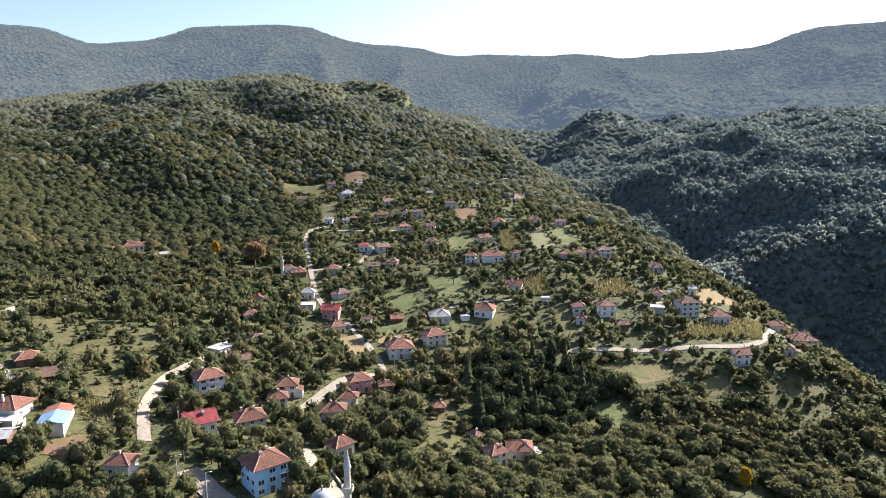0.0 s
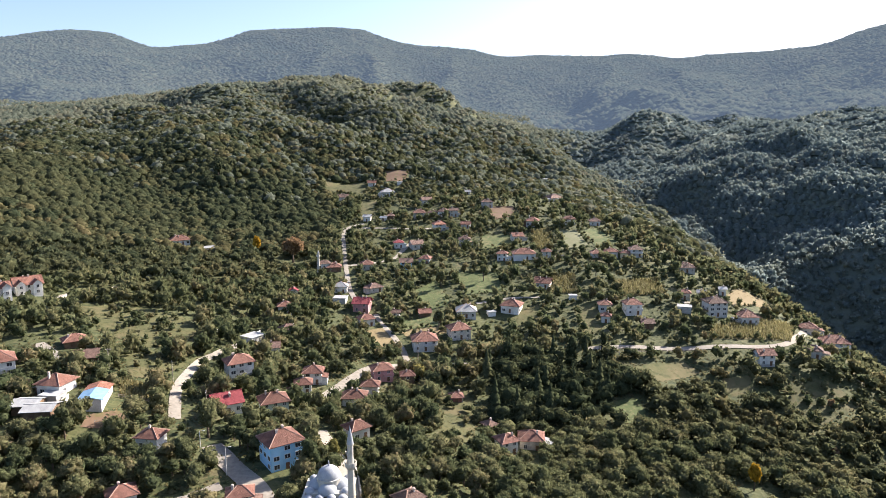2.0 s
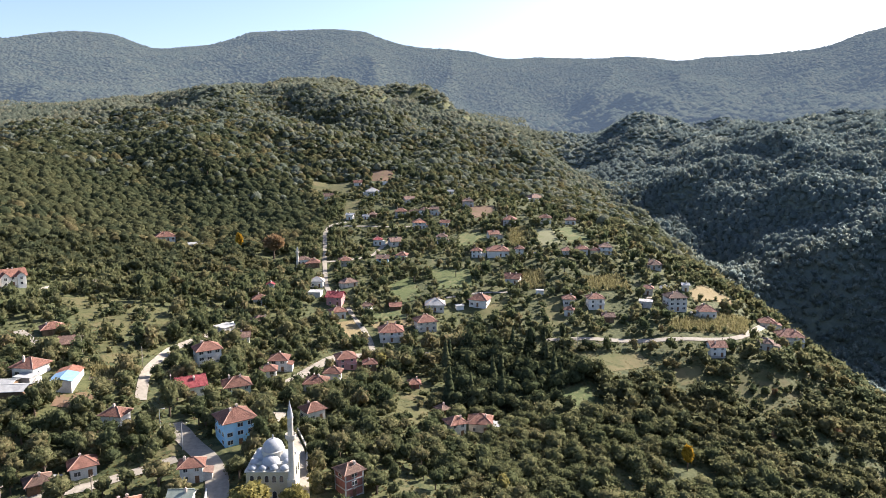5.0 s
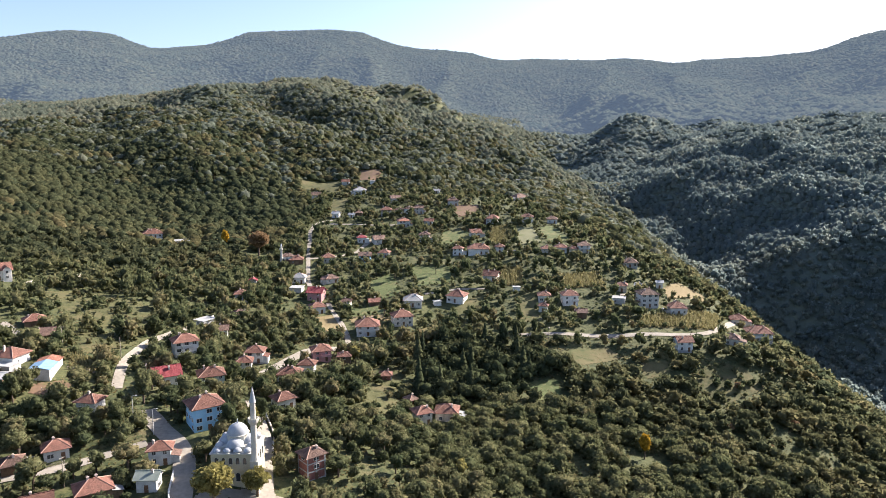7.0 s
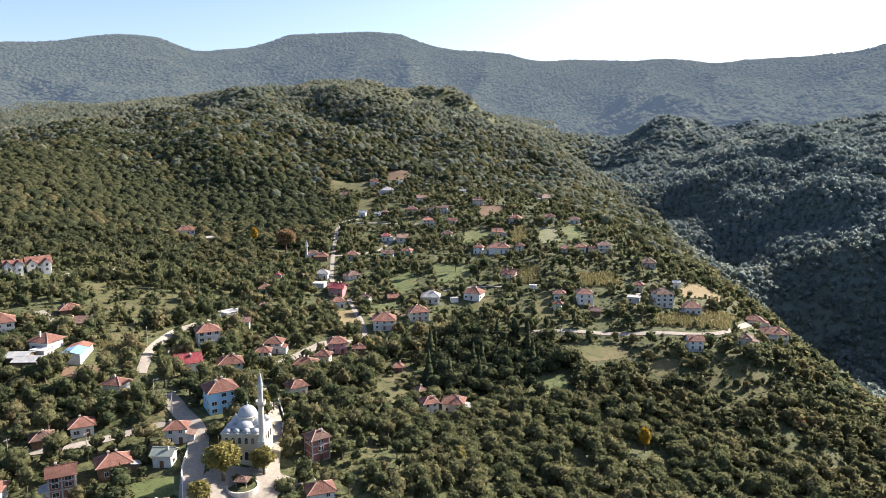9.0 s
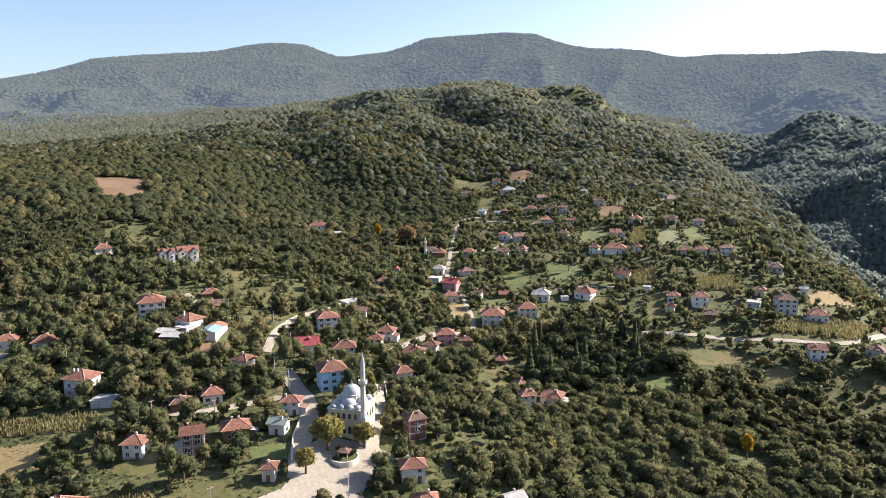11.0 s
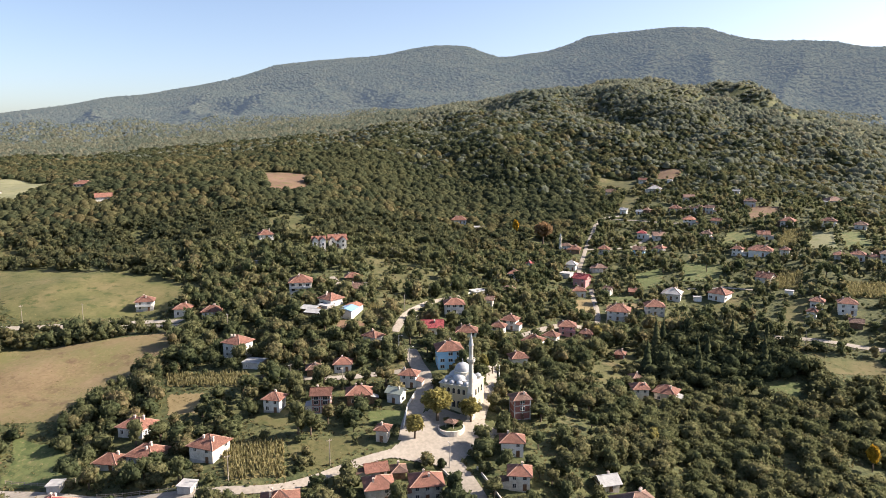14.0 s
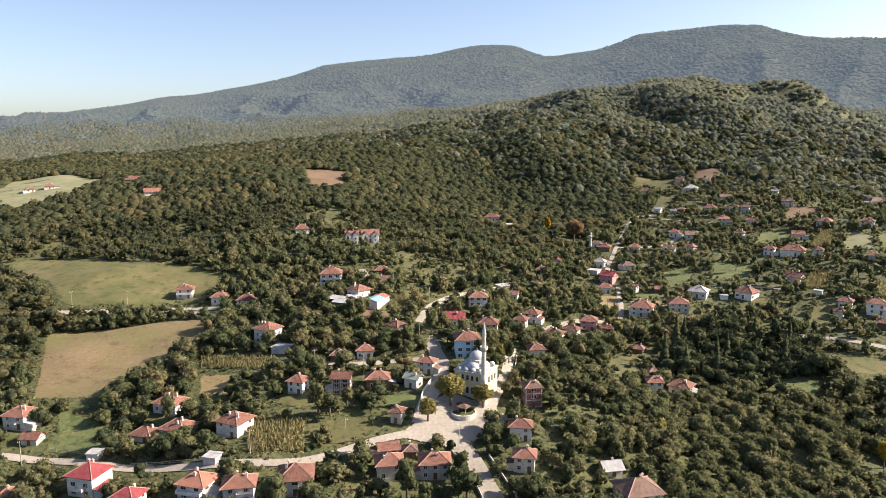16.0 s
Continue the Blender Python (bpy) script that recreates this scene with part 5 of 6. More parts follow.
def free_ground(x, y, room, look_back=1):
    """Where a tree may stand: off the roads, fields, houses and the square; look_back keeps field edges open too."""
    ok = ~inside(x, y, SQUARE)
    for poly in CLEAR:
        cx, cy = np.mean([p[0] for p in poly]), np.mean([p[1] for p in poly])
        far = max(math.dist((cx, cy), p) for p in poly)
        near = np.hypot(x - cx, y - cy) < far + 9
        if near.any():
            for back in (0.0, 3.5, 7.0)[:look_back]:
                ok[near] &= ~inside(x[near] - back * 0.3, y[near] + back, poly)
    for line, half in TRACKS:
        for k in range(0, len(line)):
            ok &= (x - line[k, 0]) ** 2 + (y - line[k, 1]) ** 2 > (half + room) ** 2
            if look_back > 1:
                ok &= (x - line[k, 0] - 1.0) ** 2 + (y - line[k, 1] + 3.6) ** 2 > (half + room * 0.6) ** 2
    for hx, hy, r in HOUSES:
        ok &= (x - hx) ** 2 + (y - hy) ** 2 > (r + room * 0.55) ** 2
    return ok


def candidates(r0, r1, step, rng, left=-69, right=39, stray=0.45):
    g = np.arange(-r1, r1, step)
    gx, gy = np.meshgrid(g, g)
    x, y = (gx + rng.uniform(-stray, stray, gx.shape) * step).ravel(), (gy + rng.uniform(-stray, stray, gx.shape) * step).ravel()
    r, a = np.hypot(x, y), np.degrees(np.arctan2(x, y))
    k = (r >= r0) & (r < r1) & (a > left) & (a < right)
    return x[k], y[k]


RELIEF_X, RELIEF_Y = np.arange(-4500, 3600, 22.0), np.arange(-100, 4500, 22.0)
RELIEF = ground_z(*np.meshgrid(RELIEF_X, RELIEF_Y))


def rough_height(x, y):
    """Height of the ground read off a coarse grid, for long lines of sight."""
    i, j = np.clip((x + 4500) / 22, 0, len(RELIEF_X) - 1.01), np.clip((y + 100) / 22, 0, len(RELIEF_Y) - 1.01)
    a, b = i.astype(int), j.astype(int)
    u, v = i - a, j - b
    return (RELIEF[b, a] * (1 - u) + RELIEF[b, a + 1] * u) * (1 - v) + (RELIEF[b + 1, a] * (1 - u) + RELIEF[b + 1, a + 1] * u) * v


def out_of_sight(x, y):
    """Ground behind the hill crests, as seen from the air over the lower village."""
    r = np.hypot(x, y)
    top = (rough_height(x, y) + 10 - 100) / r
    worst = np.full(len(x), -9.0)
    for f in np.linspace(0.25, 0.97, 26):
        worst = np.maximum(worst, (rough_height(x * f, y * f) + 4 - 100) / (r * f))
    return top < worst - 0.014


def plant_woods():
    rng = np.random.RandomState(21)
    near_t = [crown_template(rng, 3, 84, 0.36, ICO1, 0.5) for _ in range(10)]
    mid_t = [crown_template(rng, 2, 38, 0.5, ICO1, 0.42) for _ in range(10)]
    fine_t = [crown_template(rng, 6, 240, 0.21, ICO1, 0.5) for _ in range(10)]
    bush_t = [leafy_hood(rng, 10, 1) for _ in range(8)]
    far_t = [leafy_hood(rng, 5, 1) for _ in range(10)]
    wood_t = [leafy_hood(rng, 12) for _ in range(12)]
    tent_t = [hood_template(rng, 1) for _ in range(8)]
    # gardens, orchards and the woods around the village
    vx, vy = candidates(85, 640, 4.3, rng)
    k = inside(vx, vy, VILLAGE) & (rng.rand(len(vx)) < np.where((vy > 325) & (vx > -85), 0.6 + 0.5 * waves(vx, vy, 33, 35), 0.9 + 0.3 * waves(vx, vy, 60, 31)))
    wx, wy = candidates(85, 500, 4.9, rng)
    glade = waves(wx, wy, 75, 71) + 0.5 * waves(wx, wy, 27, 72)
    j = ~inside(wx, wy, VILLAGE) & (rng.rand(len(wx)) < np.where((wx > -20) & (wy < 340), 1.25 - 0.75 * glade.clip(0, 1), 1.1 - 0.5 * glade.clip(0, 1)))
    x, y = np.concatenate([vx[k], wx[j]]), np.concatenate([vy[k], wy[j]])
    vill = inside(x, y, VILLAGE)
    dark = inside(x, y, PINES)
    pines = dark & (rng.rand(len(x)) < 0.12)
    close = vill & (x > -150) & (x < -5) & (y > 85) & (y < 235)
    size = np.where(vill, np.where((y > 325) & (x > -85), 1.1 + 3.0 * rng.rand(len(x)) ** 1.3, 1.5 + 3.3 * rng.rand(len(x)) ** 1.5 + 0.6 * waves(x, y, 45, 61).clip(0, 1)), 2.6 + 3.0 * rng.rand(len(x)) ** 1.8 + 0.7 * waves(x, y, 70, 63).clip(0, 1))
    # west slope whose shade is painted in by a darker leaf tone
    painted_shade_side = [(-420, 250), (-200, 300), (-150, 350), (-190, 470), (-420, 520)]
    for sx, sy, sr in ((-124, 466, 8), (-150, 477, 4), (72, 233, 4), (-58.8, 168.5, 4)):
        HOUSES.append((sx + 1.2, sy - 3.5, sr + 3))
    for sx, sy, sr in ((-73, 199, 5.5), (-221, 325, 11), (-178, 243, 6.5), (-105, 270, 5), (-159, 177, 5)):
        HOUSES.append((sx, sy, sr))
    ok = free_ground(x, y, 1.6, 3)
    x, y, vill, pines, size, close, dark = (q[ok] for q in (x, y, vill, pines, size, close, dark))
    z = ground_z(x, y)
    single = np.where(close & ~pines)[0]
    single = single[rng.permutation(len(single))[:260]]
    rest = np.ones(len(x), bool)
    rest[single] = False
    tone = np.clip(0.46 + 0.38 * waves(x, y, 50, 41) + 0.25 * waves(x, y, 18, 42) + rng.normal(0, 0.22, len(x)), 0, 0.99)
    tall = np.where(vill, rng.uniform(0.9, 1.3, len(x)), rng.uniform(0.68, 1.05, len(x)))
    # tone halved to paint shade on the west slope and southeast wood
    tone = np.where(dark, 0.05, np.where(inside(x, y, painted_shade_side), tone * 0.5, np.where((x > -8) & (y < 300), tone * 0.5, tone)))
    k = rest & dark & ~pines
    scatter("dark_trees", "thicket of dark green broadleaf trees", PINE_LEAF, near_t, x[k], y[k], z[k] + size[k] * tall[k] * 0.9, size[k] * 1.15, tall[k] * 1.1, rng)
    close = (x > -190) & (np.hypot(x, y) < 270)
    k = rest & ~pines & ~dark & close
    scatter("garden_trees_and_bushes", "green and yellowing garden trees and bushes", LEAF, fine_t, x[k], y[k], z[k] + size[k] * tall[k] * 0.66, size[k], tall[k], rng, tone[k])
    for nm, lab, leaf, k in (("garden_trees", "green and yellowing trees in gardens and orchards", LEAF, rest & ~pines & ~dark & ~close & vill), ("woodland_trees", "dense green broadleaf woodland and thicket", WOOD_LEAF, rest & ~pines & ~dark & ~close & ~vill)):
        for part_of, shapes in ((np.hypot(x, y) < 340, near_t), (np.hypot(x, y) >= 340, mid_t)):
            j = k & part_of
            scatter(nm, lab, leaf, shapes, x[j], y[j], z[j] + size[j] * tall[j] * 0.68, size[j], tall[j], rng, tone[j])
    k = rest & pines
    s = rng.uniform(4.0, 5.6, k.sum())
    scatter("dark_conifers", "stand of dark green conifers", PINE_LEAF, [conifer_template(rng) for _ in range(4)], x[k], y[k], z[k] + s * 1.25, s, np.ones(k.sum()) * 1.3, rng)
    spots = [(x[i], y[i], z[i], size[i], tone[i]) for i in single]
    # hedges and fruit trees along the edges of the terrace plots
    hx, hy = [], []
    for poly in CLEAR:
        cx, cy = np.mean([p[0] for p in poly]), np.mean([p[1] for p in poly])
        if cy > 335 and -100 < cx < 150 and cy < 700:
            for a, b in zip(poly, poly[1:] + poly[:1]):
                n = int(math.dist(a, b) / 2.6)
                t = (np.arange(n) + rng.rand(n)) / max(n, 1)
                k = rng.rand(n) < 0.75
                hx.append((a[0] + (b[0] - a[0]) * t)[k] + rng.normal(0, 0.5, k.sum()))
                hy.append((a[1] + (b[1] - a[1]) * t)[k] + rng.normal(0, 0.5, k.sum()))
    x, y = np.concatenate(hx), np.concatenate(hy)
    for line, half in TRACKS:
        k = np.min((x[:, None] - line[None, :, 0]) ** 2 + (y[:, None] - line[None, :, 1]) ** 2, axis=1) > (half + 1.2) ** 2
        x, y = x[k], y[k]
    for ax, ay, r in HOUSES:
        k = (x - ax) ** 2 + (y - ay) ** 2 > r ** 2
        x, y = x[k], y[k]
    size = 0.7 + 1.5 * rng.rand(len(x)) ** 2
    scatter("hedges", "green hedges and fruit trees between garden plots", LEAF, mid_t, x, y, ground_z(x, y) + size * 0.7, size, rng.uniform(0.8, 1.3, len(x)), rng)
    # scrub and tall weeds between the gardens
    x, y = candidates(85, 580, 2.9, rng)
    k = (rng.rand(len(x)) < 0.52 + 0.4 * waves(x, y, 17, 51)) & ((np.hypot(x, y) < 400) | ((x > -105) & inside(x, y, VILLAGE)))
    x, y = x[k], y[k]
    k = free_ground(x, y, 0.1)
    x, y = x[k], y[k]
    size = 0.4 + 1.1 * rng.rand(len(x)) ** 1.5
    tone = np.clip(0.55 + 0.35 * waves(x, y, 40, 53) + rng.normal(0, 0.2, len(x)), 0, 0.99)
    scatter("scrub", "low green and straw-coloured scrub and weeds", LEAF, bush_t, x, y, ground_z(x, y) + size * 0.25, size, rng.uniform(0.5, 1.0, len(x)), rng, tone)
    # the wooded hill and the valley sides
    x, y = candidates(500, 1150, 5.5, rng)
    k = (~inside(x, y, VILLAGE) | (np.hypot(x, y) > 640)) & (rng.rand(len(x)) < 0.96)
    x, y = x[k], y[k]
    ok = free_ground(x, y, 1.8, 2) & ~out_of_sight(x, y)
    x, y = x[ok], y[ok]
    vill = inside(x, y, VILLAGE)
    size = np.where(vill, rng.uniform(1.6, 3.2, len(x)), 2.7 + 3.0 * rng.rand(len(x)) ** 2)
    tone = np.clip(0.44 + 0.5 * waves(x, y, 150, 43) + 0.28 * waves(x, y, 55, 44) + rng.normal(0, 0.19, len(x)), 0, 0.99)
    tall = rng.uniform(0.7, 1.15, len(x))
    # darker leaf tone for the groves and for the painted hillside shade
    for dark_outline in GROVES_AND_PAINTED_SHADE:
        tone = np.where(inside(x, y, dark_outline), tone * 0.3, tone)
    z = ground_z(x, y)
    # haze-coloured leaves take over across the valley (e) and up the hill (h)
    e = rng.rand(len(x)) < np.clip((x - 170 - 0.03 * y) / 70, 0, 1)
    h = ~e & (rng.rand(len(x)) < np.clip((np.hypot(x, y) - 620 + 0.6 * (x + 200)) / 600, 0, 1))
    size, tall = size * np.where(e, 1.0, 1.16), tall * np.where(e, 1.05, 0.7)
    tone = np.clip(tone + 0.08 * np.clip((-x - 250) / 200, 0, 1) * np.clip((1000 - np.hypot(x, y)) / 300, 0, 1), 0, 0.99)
    for nm, lab, leaf, k in (("wooded_hillside", "dense green and olive broadleaf woodland", WOOD_LEAF, ~e & ~h), ("grey_hillside_woods", "broadleaf woods towards the hilltop, leaves greyed and paled as by haze", HILL_LEAF, h),
                             ("wooded_valley_side", "woods on the far side of the valley, leaves paled and blued as by haze", FAR_LEAF, e)):
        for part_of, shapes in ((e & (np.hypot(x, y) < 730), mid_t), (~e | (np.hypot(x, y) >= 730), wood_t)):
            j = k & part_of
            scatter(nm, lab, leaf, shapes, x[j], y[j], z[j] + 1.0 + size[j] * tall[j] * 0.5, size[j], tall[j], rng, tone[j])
    x, y = candidates(1150, 2150, 8.8, rng, -66, 40, 0.8)
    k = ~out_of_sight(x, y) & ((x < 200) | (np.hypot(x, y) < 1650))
    x, y = x[k], y[k]
    size = 4.2 + 3.4 * rng.rand(len(x)) ** 1.6
    tone = np.clip(0.4 + 0.3 * waves(x, y, 300, 45) + rng.normal(0, 0.14, len(x)), 0, 0.99)
    # b: trees with the haze glow, a growing share with distance
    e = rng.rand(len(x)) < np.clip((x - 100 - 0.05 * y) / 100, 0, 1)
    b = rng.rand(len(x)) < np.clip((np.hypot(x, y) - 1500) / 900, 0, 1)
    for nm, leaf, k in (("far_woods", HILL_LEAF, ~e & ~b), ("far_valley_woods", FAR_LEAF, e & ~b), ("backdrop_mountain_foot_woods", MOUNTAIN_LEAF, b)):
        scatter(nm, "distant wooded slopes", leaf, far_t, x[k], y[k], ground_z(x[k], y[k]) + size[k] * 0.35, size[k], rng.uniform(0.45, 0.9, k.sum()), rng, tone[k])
    x, y = candidates(1650, 4350, 15.5, rng, -68, 40, 1.3)
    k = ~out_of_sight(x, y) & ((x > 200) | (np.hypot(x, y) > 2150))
    x, y = x[k], y[k]
    size = 8 + 7 * rng.rand(len(x)) ** 1.5
    tone = np.clip(0.4 + 0.3 * waves(x, y, 420, 47) + rng.normal(0, 0.12, len(x)), 0, 0.99)
    # all of these trees carry the added haze glow
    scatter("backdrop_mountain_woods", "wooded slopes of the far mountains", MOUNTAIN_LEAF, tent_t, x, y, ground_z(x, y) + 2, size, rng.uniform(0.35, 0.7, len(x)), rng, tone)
    return spots


def blades(name, label, x, y, rng, low, high, tone):
    """Tufts of rough grass, each a few crossed blades."""
    n = len(x)
    z = ground_z(x, y) + 0.1
    v = []
    for j in range(2):
        a, h, w = rng.uniform(0, 6.3, n), rng.uniform(low, high, n), rng.uniform(0.3, 0.75, n)
        dx, dy = np.cos(a) * w, np.sin(a) * w
        lx, ly = rng.uniform(-0.3, 0.3, n), rng.uniform(-0.3, 0.3, n)
        v.append(np.stack([np.stack([x - dx, y - dy, z], -1), np.stack([x + dx, y + dy, z], -1), np.stack([x + lx, y + ly, z + h], -1)], 1))
    v = np.concatenate(v)
    me = tri_mesh(name, v.reshape(-1, 3), np.arange(len(v) * 3).reshape(-1, 3), GRASS, np.repeat(np.tile(tone, 2), 3))
    tagged(new(name, me), label, "grass", kind="stuff")


def rough_grass():
    """Grass tufts over meadows and yards, and bushes on the rougher meadows."""
    rng = np.random.RandomState(77)
    xs, ys = [], []
    for kind, poly in zip(FIELD_KINDS, CLEAR):
        cx, cy = np.mean([p[0] for p in poly]), np.mean([p[1] for p in poly])
        if kind == "maize" or math.hypot(cx, cy) > 430:
            continue
        x0, x1, y0, y1 = min(p[0] for p in poly), max(p[0] for p in poly), min(p[1] for p in poly), max(p[1] for p in poly)
        n = int((x1 - x0) * (y1 - y0) * {"green": 0.5, "dry": 0.6, "olive": 1.2}.get(kind, 0.6))
        x, y = rng.uniform(x0, x1, n), rng.uniform(y0, y1, n)
        k = inside(x, y, poly) & (rng.rand(n) < 0.55 + 0.6 * waves(x, y, 16, 83))
        xs.append(x[k])
        ys.append(y[k])
    x, y = np.concatenate(xs), np.concatenate(ys)
    blades("meadow_grass", "rough drying meadow grass", x, y, rng, 0.04, 0.14, np.clip(0.6 + 0.3 * waves(x, y, 25, 85) + rng.normal(0, 0.2, len(x)), 0, 0.9))
    x, y = candidates(85, 340, 1.7, rng)
    k = rng.rand(len(x)) < 0.6 + 0.5 * waves(x, y, 21, 87)
    x, y = x[k], y[k]
    k = free_ground(x, y, -0.4)
    x, y = x[k], y[k]
    blades("garden_grass", "straw-coloured weeds and rough grass in gardens", x, y, rng, 0.15, 0.55, np.clip(0.58 + 0.4 * waves(x, y, 30, 89) + rng.normal(0, 0.2, len(x)), 0, 0.95))
    xs, ys = [], []
    for kind, poly in zip(FIELD_KINDS, CLEAR):
        cx, cy = np.mean([p[0] for p in poly]), np.mean([p[1] for p in poly])
        if kind != "olive" or math.hypot(cx, cy) > 480:
            continue
        x0, x1, y0, y1 = min(p[0] for p in poly), max(p[0] for p in poly), min(p[1] for p in poly), max(p[1] for p in poly)
        n = int((x1 - x0) * (y1 - y0) * 0.11)
        x, y = rng.uniform(x0, x1, n), rng.uniform(y0, y1, n)
        k = inside(x, y, poly) & (rng.rand(n) < 0.5 + 0.6 * waves(x, y, 30, 91))
        xs.append(x[k])
        ys.append(y[k])
    x, y = np.concatenate(xs), np.concatenate(ys)
    size = 0.5 + 1.9 * rng.rand(len(x)) ** 2
    scatter("meadow_bushes", "scattered bushes and young trees on rough meadows", LEAF, [crown_template(rng, 3, 60, 0.42, ICO1, 0.45) for _ in range(4)], x, y, ground_z(x, y) + size * 0.6, size, rng.uniform(0.8, 1.2, len(x)), rng)


def tree_thing(rng, name, label, leaf, height, radius, blobs=7, leaves=420, shape=None, squash=0.95):
    """One tree: a tapered trunk with limbs, and a crown of many leaf clumps."""
    root = new(name)
    tagged(root, label, "tree", "village trees")
    tv, tf = [], []
    n = 7

    def limb(p, q, r0, r1):
        k = len(tv)
        d = (Vector(q) - Vector(p)).normalized()
        s = d.orthogonal().normalized()
        t = d.cross(s)
        for c, r in ((p, r0), (q, r1)):
            for j in range(n):
                a = 2 * math.pi * j / n
                tv.append(tuple(Vector(c) + s * (math.cos(a) * r) + t * (math.sin(a) * r)))
        tf.extend((k + j, k + (j + 1) % n, k + n + (j + 1) % n, k + n + j) for j in range(n))

    limb((0, 0, -0.8), (0, 0, height * 0.35), radius * 0.1, radius * 0.07)
    limb((0, 0, height * 0.35), (0.1, 0.05, height * 0.75), radius * 0.07, radius * 0.03)
    for j in range(5):
        a = j * 1.26 + rng.uniform(-0.3, 0.3)
        limb((0, 0, height * (0.28 + 0.05 * j)), (math.cos(a) * radius * 0.6, math.sin(a) * radius * 0.6, height * (0.5 + 0.06 * j)), radius * 0.045, radius * 0.015)
    child("trunk", mesh_of("trunk", tv, tf, [BARK]), root)
    v, f = crown_template(rng, blobs, leaves, 0.19, shape or ICO2, 0.6, squash)
    v = v * np.array([radius, radius, height * 0.42]) + np.array([0, 0, height * 0.6])
    child("crown", tri_mesh("crown", v, f, leaf, np.full(len(v), 0.0), True), root)
    return root


def plant_singles(spots):
    rng = np.random.RandomState(5)
    kinds = [tree_thing(rng, "tree", lab, leaf, 1.0 * h, 1.0 * r, 11, 380, ICO1)
             for lab, leaf, h, r in (("rounded green garden tree with a dense crown", LEAF, 5.2, 2.6), ("tall olive-green broadleaf tree", LEAF, 6.4, 2.5),
                                     ("low spreading green fruit tree", LEAF, 4.4, 2.7), ("broad green walnut tree", LEAF, 6.0, 3.0), ("yellowing green garden tree", LEAF, 5.0, 2.2))]
    done = set()
    for x, y, z, s, tone in spots:
        k = rng.randint(len(kinds))
        f = s / 2.7
        m = pose(x, y, z, 0, 0, rng.uniform(0, 360)) @ Matrix.Diagonal((f, f, f * rng.uniform(0.85, 1.2), 1))
        if k in done:
            ob = copy_thing(kinds[k], m)
            ob.matrix_basis = m
        else:
            kinds[k].matrix_basis = m
            done.add(k)
    special = [("tree", "large plane tree with yellow autumn leaves", PLANE_LEAF, 12.5, 6.0, -58.8, 168.8), ("tree", "plane tree with yellowing leaves", PLANE_LEAF, 9.5, 4.3, -49.3, 175),
               ("tree", "russet plane tree beside the square", PLANE_LEAF, 8.5, 3.7, -60.5, 156.5), ("tree", "tall bright yellow autumn tree", GOLD_LEAF, 10, 2.4, 72, 233),
               ("tree", "slim yellow autumn poplar tree", GOLD_LEAF, 13, 3.0, -150, 477), ("tree", "broad russet-brown autumn tree", RUST_LEAF, 18, 8.0, -124, 466),
               ("tree", "tall yellow-green tree beside the house", LEAF, 10, 2.7, -58, 214), ("tree", "yellowing poplar tree by the lane", PLANE_LEAF, 9, 2.3, -59.5, 209), ("tree", "small dark fir beside the road", PINE_LEAF, 5, 1.7, -46, 147),
               ("shrub", "dark green shrub in the planting bed", LEAF, 3.4, 1.7, -51.2, 169.3), ("shrub", "dark green shrub in the planting bed", LEAF, 2.8, 1.5, -55.2, 168.9)]
    for name, lab, leaf, h, r, x, y in special:
        t = tree_thing(rng, name, lab, leaf, h, r, 24, 1900, ICO1)
        t.matrix_basis = pose(x, y, level(x, y))
    for lab, leaf, h, r, x, y in (
            ("tall slim yellow-green poplar tree", LEAF, 17, 2.8, -53, 684),
            ("tall slim yellow-green poplar tree", LEAF, 15, 2.5, -32, 669),
            ("tall slim yellow-green poplar tree", LEAF, 14, 2.4, 4, 697),
            ("tall dark fir above the village", PINE_LEAF, 20, 3.6, -224, 640),
            ("tall dark fir above the village", PINE_LEAF, 17, 3.2, -209, 641),
            ("tall dark spruce among the gardens", PINE_LEAF, 13, 2.6, 36, 325),
            ("tall dark spruce among the gardens", PINE_LEAF, 15, 2.8, 29, 321),
            ("tall dark spruce among the gardens", PINE_LEAF, 12, 2.4, 45, 328),
            ("tall green garden tree on the terrace", LEAF, 12, 3.6, -29, 420),
            ("tall green garden tree on the terrace", LEAF, 11, 3.2, -30, 353),
            ("tall green garden tree on the terrace", LEAF, 11, 3.0, -4, 426),
            ("tall green garden tree on the terrace", LEAF, 10, 3.0, 31, 438),
            ("tall green garden tree on the terrace", LEAF, 10, 3.4, 61, 421),
            ("orange autumn shrub on the brushy slope", GOLD_LEAF, 4.5, 1.8, 154, 312),
            ("orange autumn shrub on the brushy slope", RUST_LEAF, 4, 2.0, 129, 292),
            ("orange autumn shrub on the brushy slope", RUST_LEAF, 4, 1.9, 143, 268),
            ("yellow autumn shrub on the brushy slope", GOLD_LEAF, 4.5, 1.7, 307, 526),
            ("orange autumn shrub on the brushy slope", RUST_LEAF, 4.2, 2.0, 114, 261),
            ("yellow autumn shrub on the brushy slope", GOLD_LEAF, 4, 1.6, 134, 238),
            ("orange autumn shrub on the brushy slope", RUST_LEAF, 4, 1.8, 124, 248),
            ("orange autumn shrub on the brushy slope", RUST_LEAF, 3.6, 1.7, 212, 340),
            ("yellowing tree beside the lane", PLANE_LEAF, 9, 2.8, -38, 296),
            ("yellowing tree beside the lane", PLANE_LEAF, 8, 2.6, 6, 200),
            ("russet shrub in a garden", RUST_LEAF, 4, 1.8, 35, 308)):
        t = tree_thing(rng, "shrub" if "shrub" in lab else "tree", lab, leaf, h, r, 9, 320, ICO1)
